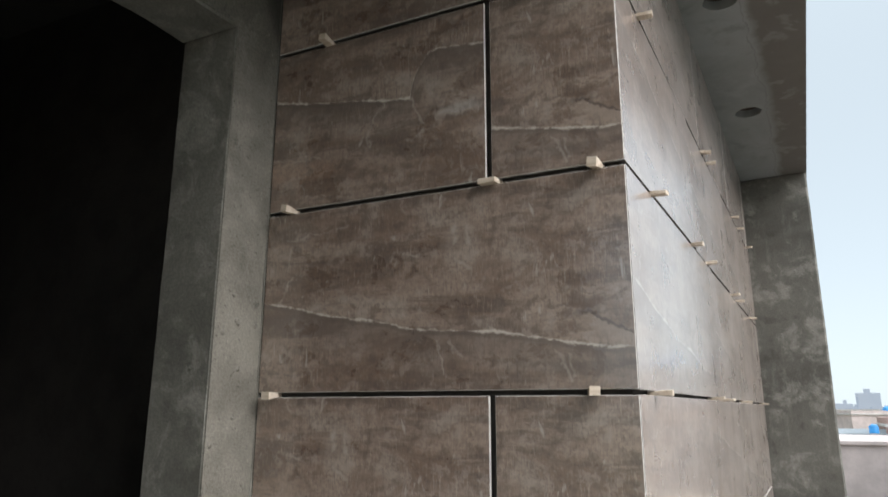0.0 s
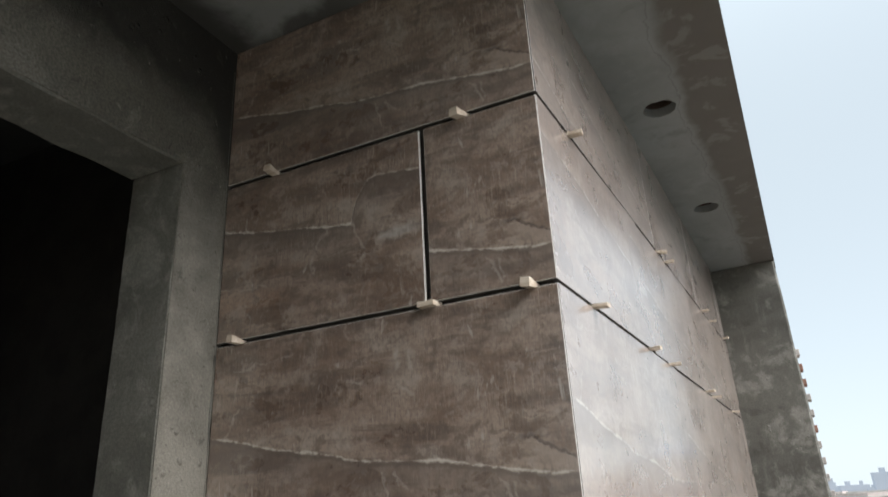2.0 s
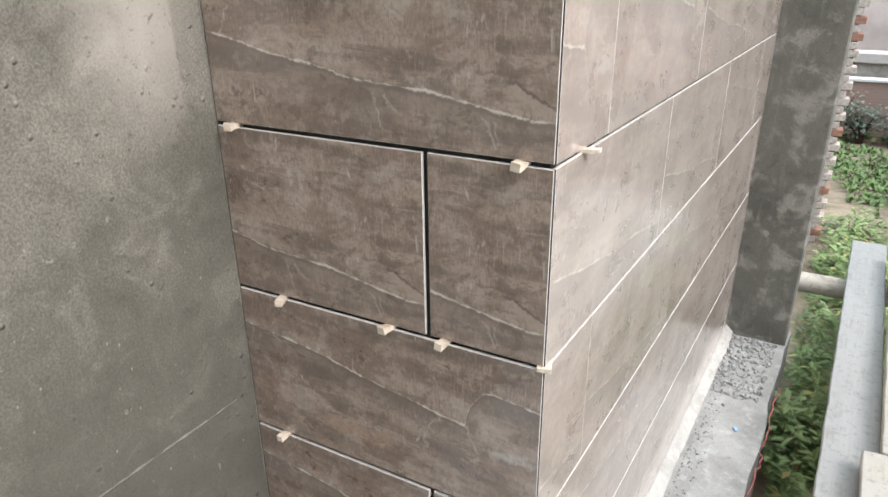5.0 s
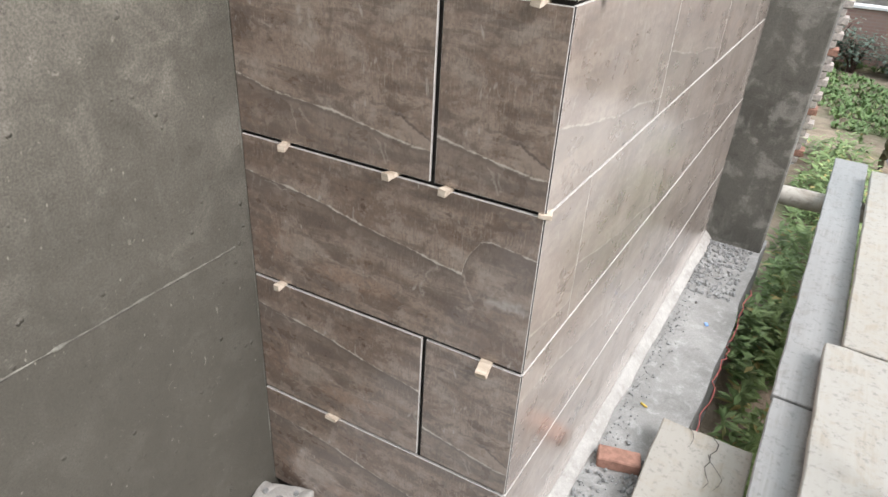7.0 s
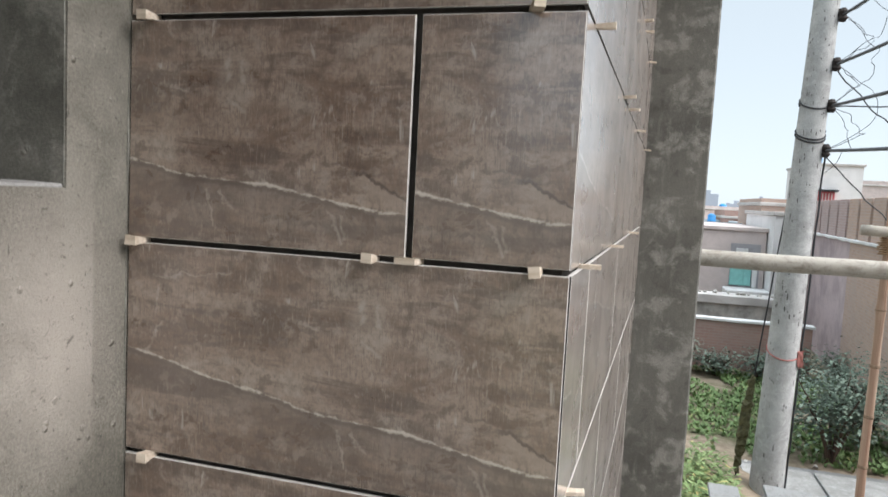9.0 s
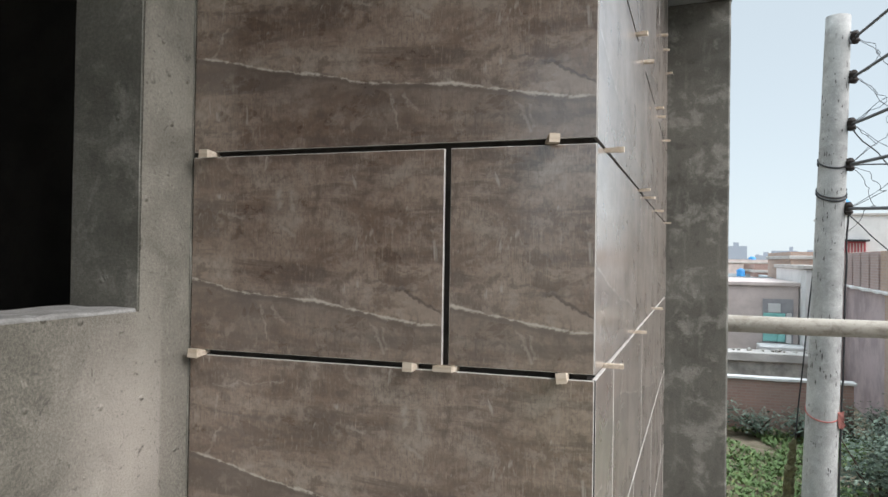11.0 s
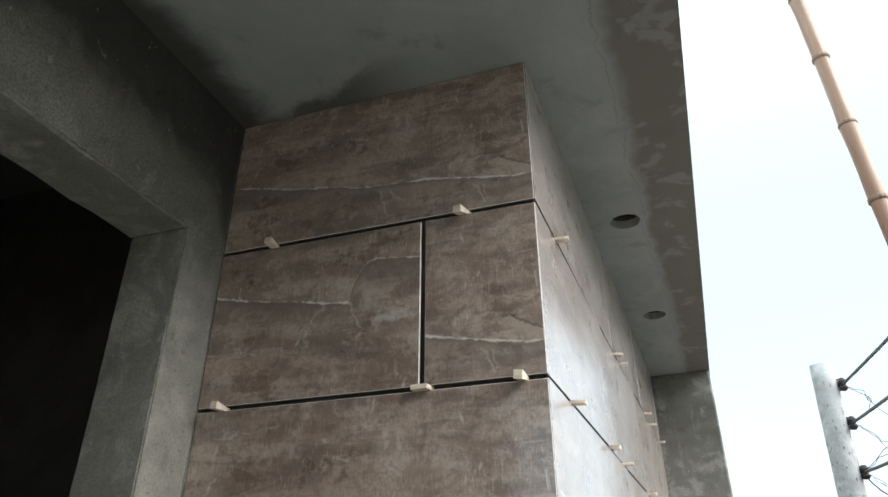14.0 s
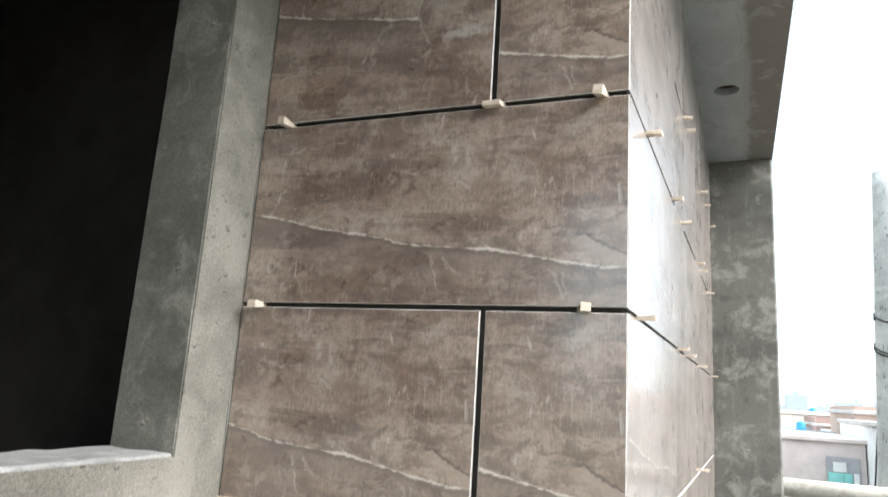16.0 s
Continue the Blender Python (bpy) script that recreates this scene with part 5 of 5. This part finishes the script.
house(-3.0, 32.0, 8.3, 8.0, 3.25, RENDER_BLUE, "flat-roofed house with a pale blue parapet", parapet=0.25, roof=RENDER_WHITE)
water_tank(3.72, 33.0, 2.54, 0.19, 0.46)
house(4.9, 38.0, 2.4, 5.0, 3.75, WALL_BRICK, "small unplastered brick house", parapet=0.3)
water_tank(6.42, 45.0, 2.58, 0.18, 0.46)
house(5.9, 44.5, 3.4, 5.0, 3.4, RENDER_ROSE, "low flat-roofed rose-rendered house", parapet=0.0)

# the long yard building that runs towards the lane, with piers along its roof screen
YARD = pose(5.95, 24.6, 0, 0, 0, -93.8)
yard = thing("yard_building", YARD, "long mauve-plastered building with a piered brick roof screen", "building")
part("wall", box(0, 6.9, 0, 4.0, GROUND, 2.56), RENDER_MAUVE, yard)
part("wall", box(6.9, 13.5, -0.03, 4.0, GROUND, 2.56), WALL_TAN, yard, "unplastered tan brick length")
part("flashing", roughen(cut_up(box(-0.05, 13.5, -0.10, 0.10, 2.56, 2.63, bevel=0.01), [(0, [0.4 * i for i in range(1, 33)])]), 0.03, 3), RENDER_WHITE, yard, "uneven pale mortar band")
part("screen", box(0, 13.5, 0.12, 0.30, 2.60, 3.62), WALL_SHADED, yard, "recessed brick roof screen with shade in its dark colour")
for i in range(11):
    part("pier", box(0.05 + 1.22 * i, 1.03 + 1.22 * i, 0.02, 0.14, 2.62, 3.66, bevel=0.01), WALL_MAUVE if i < 5 else WALL_TAN, yard)

white_house = house(9.35, 40.0, 2.6, 6.0, 6.9, RENDER_WHITE, "tall white-rendered house with a red balcony front", parapet=0.0)
sign = part("balcony", box(0.22, 1.24, -0.25, 0.0, 4.6, 5.5, bevel=0.03), RED, white_house, "red balcony front with pale bars")
for i in range(6):
    part("slat", box(0.32 + 0.15 * i, 0.37 + 0.15 * i, -0.275, -0.25, 4.85, 5.4, bevel=0.01), RENDER_ROSE, sign)
part("canopy", box(0.12, 1.36, -0.5, 0.0, 5.5, 5.6, bevel=0.01), DARK_PANE, white_house, "dark flat canopy")
water_tank(9.75, 41.0, GROUND + 7.04, 0.36, 0.9)
house(14.6, 60.0, 2.8, 7.0, 5.6, RENDER_GREY, "grey unfinished house in the haze", ((0.8, 4.0, 0.7, 0.8),), parapet=0.3)
house(17.2, 60.0, 5.0, 7.0, 6.7, RENDER_ROSE, "rose-rendered house in the haze", ((1.0, 4.8, 1.2, 0.9),), parapet=0.3)
r = random.Random(17)
PAINTS = (RENDER_ROSE, WALL_MAUVE, RENDER_WHITE, RENDER_ROSE, WALL_TAN, RENDER_PALE)
for i in range(46):
    far = 58 + 90 * r.random()
    bearing = -0.08 + 1.15 * (i + 0.7 * r.random()) / 46
    x, y = far * math.sin(bearing), far * math.cos(bearing)
    w, h = r.uniform(4, 9), 3.2 + r.uniform(0.0, 0.016) * far
    rows = [(a, 1.6, 0.9, 1.1) for a in (1.0, w - 2.0)]
    house(x, y, w, r.uniform(5, 9), h, PAINTS[i % 6], "flat-roofed town house in the hazy distance", rows, r.choice((0.2, 0.4, 0.6)), turn=r.uniform(-25, 25))
    if i % 7 == 0:
        water_tank(x + 1.5, y + 2.0, GROUND + h + 0.14, 0.4, 0.9)
# the far town, a silhouette of blocks and roof huts, its haze a painted glow
r = random.Random(31)
bm = bmesh.new()
for row, (far, low, high) in enumerate(((420, 5.0, 13.0), (300, 3.6, 8.5))):
    for i in range(130):
        a = -0.25 + 1.55 * (i + 0.6 * r.random()) / 130
        x, y, w, h = far * math.sin(a), far * math.cos(a), far * r.uniform(0.010, 0.026), r.uniform(low, high) * r.choice((0.6, 0.8, 1.0))
        add_box(bm, x, x + w, y, y + 6, GROUND, h)
        if r.random() < 0.5:
            k = r.uniform(0.1, 0.6) * w
            add_box(bm, x + k, x + k + 0.25 * w, y + 1, y + 4, h, h + r.uniform(0.8, 2.2))
structure("backdrop", bm, HAZE_TOWN, "far flat-roofed town silhouette with pale blue haze glowing in its colour", "town")
# unseen houses, added so the lower long-face tiles reflect something dark
for i, (x, y, w, h, t) in enumerate(((16, -6, 9, 7.0, 80), (18, 6, 9, 4.2, 95), (15, -18, 8, 6.6, 85), (4, -30, 9, 6.6, 180), (-8, -28, 9, 6.4, 170))):
    house(x, y, w, 7.0, h, PAINTS[(i + 2) % 6], "unseen flat-roofed house, added to darken the reflection in the tiles", ((1.2, 1.2, 1.1, 1.3), (w - 2.6, 1.2, 1.1, 1.3)), 0.6, turn=t)

# toothed raw brick wall end beyond the pilaster
fin = thing("brick_wall_end", pose(0, 0, 0), "raw toothed end of an unplastered brick wall", "wall")
part("core", box(0.10, 0.785, 8.535, 8.745, -0.70, 5.5), MORTAR, fin)
part("footing", roughen(cut_up(box(0.10, 0.88, 8.48, 8.80, GROUND - 0.1, -0.70, bevel=0.02), [(2, [-0.9, -0.8]), (0, [0.3, 0.6])]), 0.02, 7), SLAB, fin, "rough concrete footing")
whole = bpy.data.meshes.new("brick")
bm = box(-0.115, 0.115, -0.112, 0.112, -0.042, 0.042, bevel=0.004)
bm.to_mesh(whole), bm.free()
whole.materials.append(BRICK)
dusty = whole.copy()
dusty.materials[0] = BRICK_PALE
rb2 = random.Random(2)
for i in range(62):
    out = 0.05 if i % 2 else 0.0
    b = new("brick", whole if rb2.random() < 0.22 else dusty)
    b.parent = fin
    b.matrix_world = pose(0.700 + out + rb2.uniform(-0.01, 0.01), 8.628, -0.65 + 0.10 * i, 0, 0, rb2.uniform(-2, 2))


# ---- tiles of the two clad faces ----
def tile(parent, u0, u1, z0, z1, pu=0.0, pv=0.0, arch=False, tilt=0.0, e=0.0015, dark=None):
    """One porcelain slab: printed face, pale body at the edges, slightly eased arrises."""
    front = [(u0 + e, 0.0, z0 + e), (u1 - e, 0.0, z0 + e), (u1 - e, 0.0, z1 - e), (u0 + e, 0.0, z1 - e)]
    rim = [(u0, e, z0), (u1, e, z0), (u1, e, z1), (u0, e, z1)]
    back = [(x, 0.011, z) for x, _, z in rim]
    verts = [(x, y + tilt * ((x - u0) / (u1 - u0) - 0.5), z) for x, y, z in front + rim + back]
    faces = [(0, 1, 2, 3)]
    for a in (0, 4):
        faces += [(a + i, a + 4 + i, a + 4 + (i + 1) % 4, a + (i + 1) % 4) for i in range(4)]
    me = bpy.data.meshes.new("tile")
    me.from_pydata(verts, [], faces)
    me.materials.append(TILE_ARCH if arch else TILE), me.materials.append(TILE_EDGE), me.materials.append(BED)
    layer = me.uv_layers.new(name="UVMap")
    for p in me.polygons:
        p.material_index = 0 if p.index == 0 else 2 if p.index in (dark, 5) else 1
        for li in p.loop_indices:
            x, _, z = verts[me.loops[li].vertex_index]
            u, v = pu + x - u0, pv + z - z0
            layer.data[li].uv = (u, v)
    ob = new("tile", me)
    ob.parent = parent
    return ob


rnd = random.Random(7)
GAP, VERT = 0.0075, -0.394             # half the open joint; the upright joint of the cut rows
ARCHED = (1, 6, 7, 8)                  # rows with the arched print
for r in range(9):
    z1, z0 = JOINTS[r] - (GAP if r else 0.0), JOINTS[r + 1] + (GAP if r < 8 else 0.0)
    if r % 2 == 0:
        tile(wall_front, LEFT + 0.004, -0.004, z0, z1, 0.0, 0.004, r in ARCHED, rnd.uniform(-0.002, 0.002), dark=6)
    else:
        tile(wall_front, LEFT + 0.004, VERT - 0.009, z0, z1, 0.0 if r == 7 else 0.40, 0.004, r in ARCHED, rnd.uniform(-0.002, 0.002))
        tile(wall_front, VERT + 0.009, -0.004, z0, z1, 0.81, 0.006, False, rnd.uniform(-0.002, 0.002), dark=6)
for r in range(9):
    gap = 0.006
    z1, z0 = JOINTS[r] - (gap if r else 0.0), JOINTS[r + 1] + (gap if r < 8 else 0.0)
    cuts = [0.003] + ([0.40, 1.58, 2.78, 3.98] if r % 2 == 0 else [1.18, 2.38, 3.58]) + [SIDE_LENGTH]
    if r == 2:
        cuts.remove(0.40)
    for a, b in zip(cuts, cuts[1:]):
        tile(wall_side, a + 0.0005, b - 0.0005, z0, z1, (0.8 if a < 0.1 and b < 0.5 else 0.0), rnd.uniform(-0.02, 0.05), (r + int(a)) % 3 == 1, rnd.uniform(-0.0015, 0.0015) - (0.005 if r in (1, 2, 3) else 0.0), 0.0006, 8 if a < 0.1 else None)
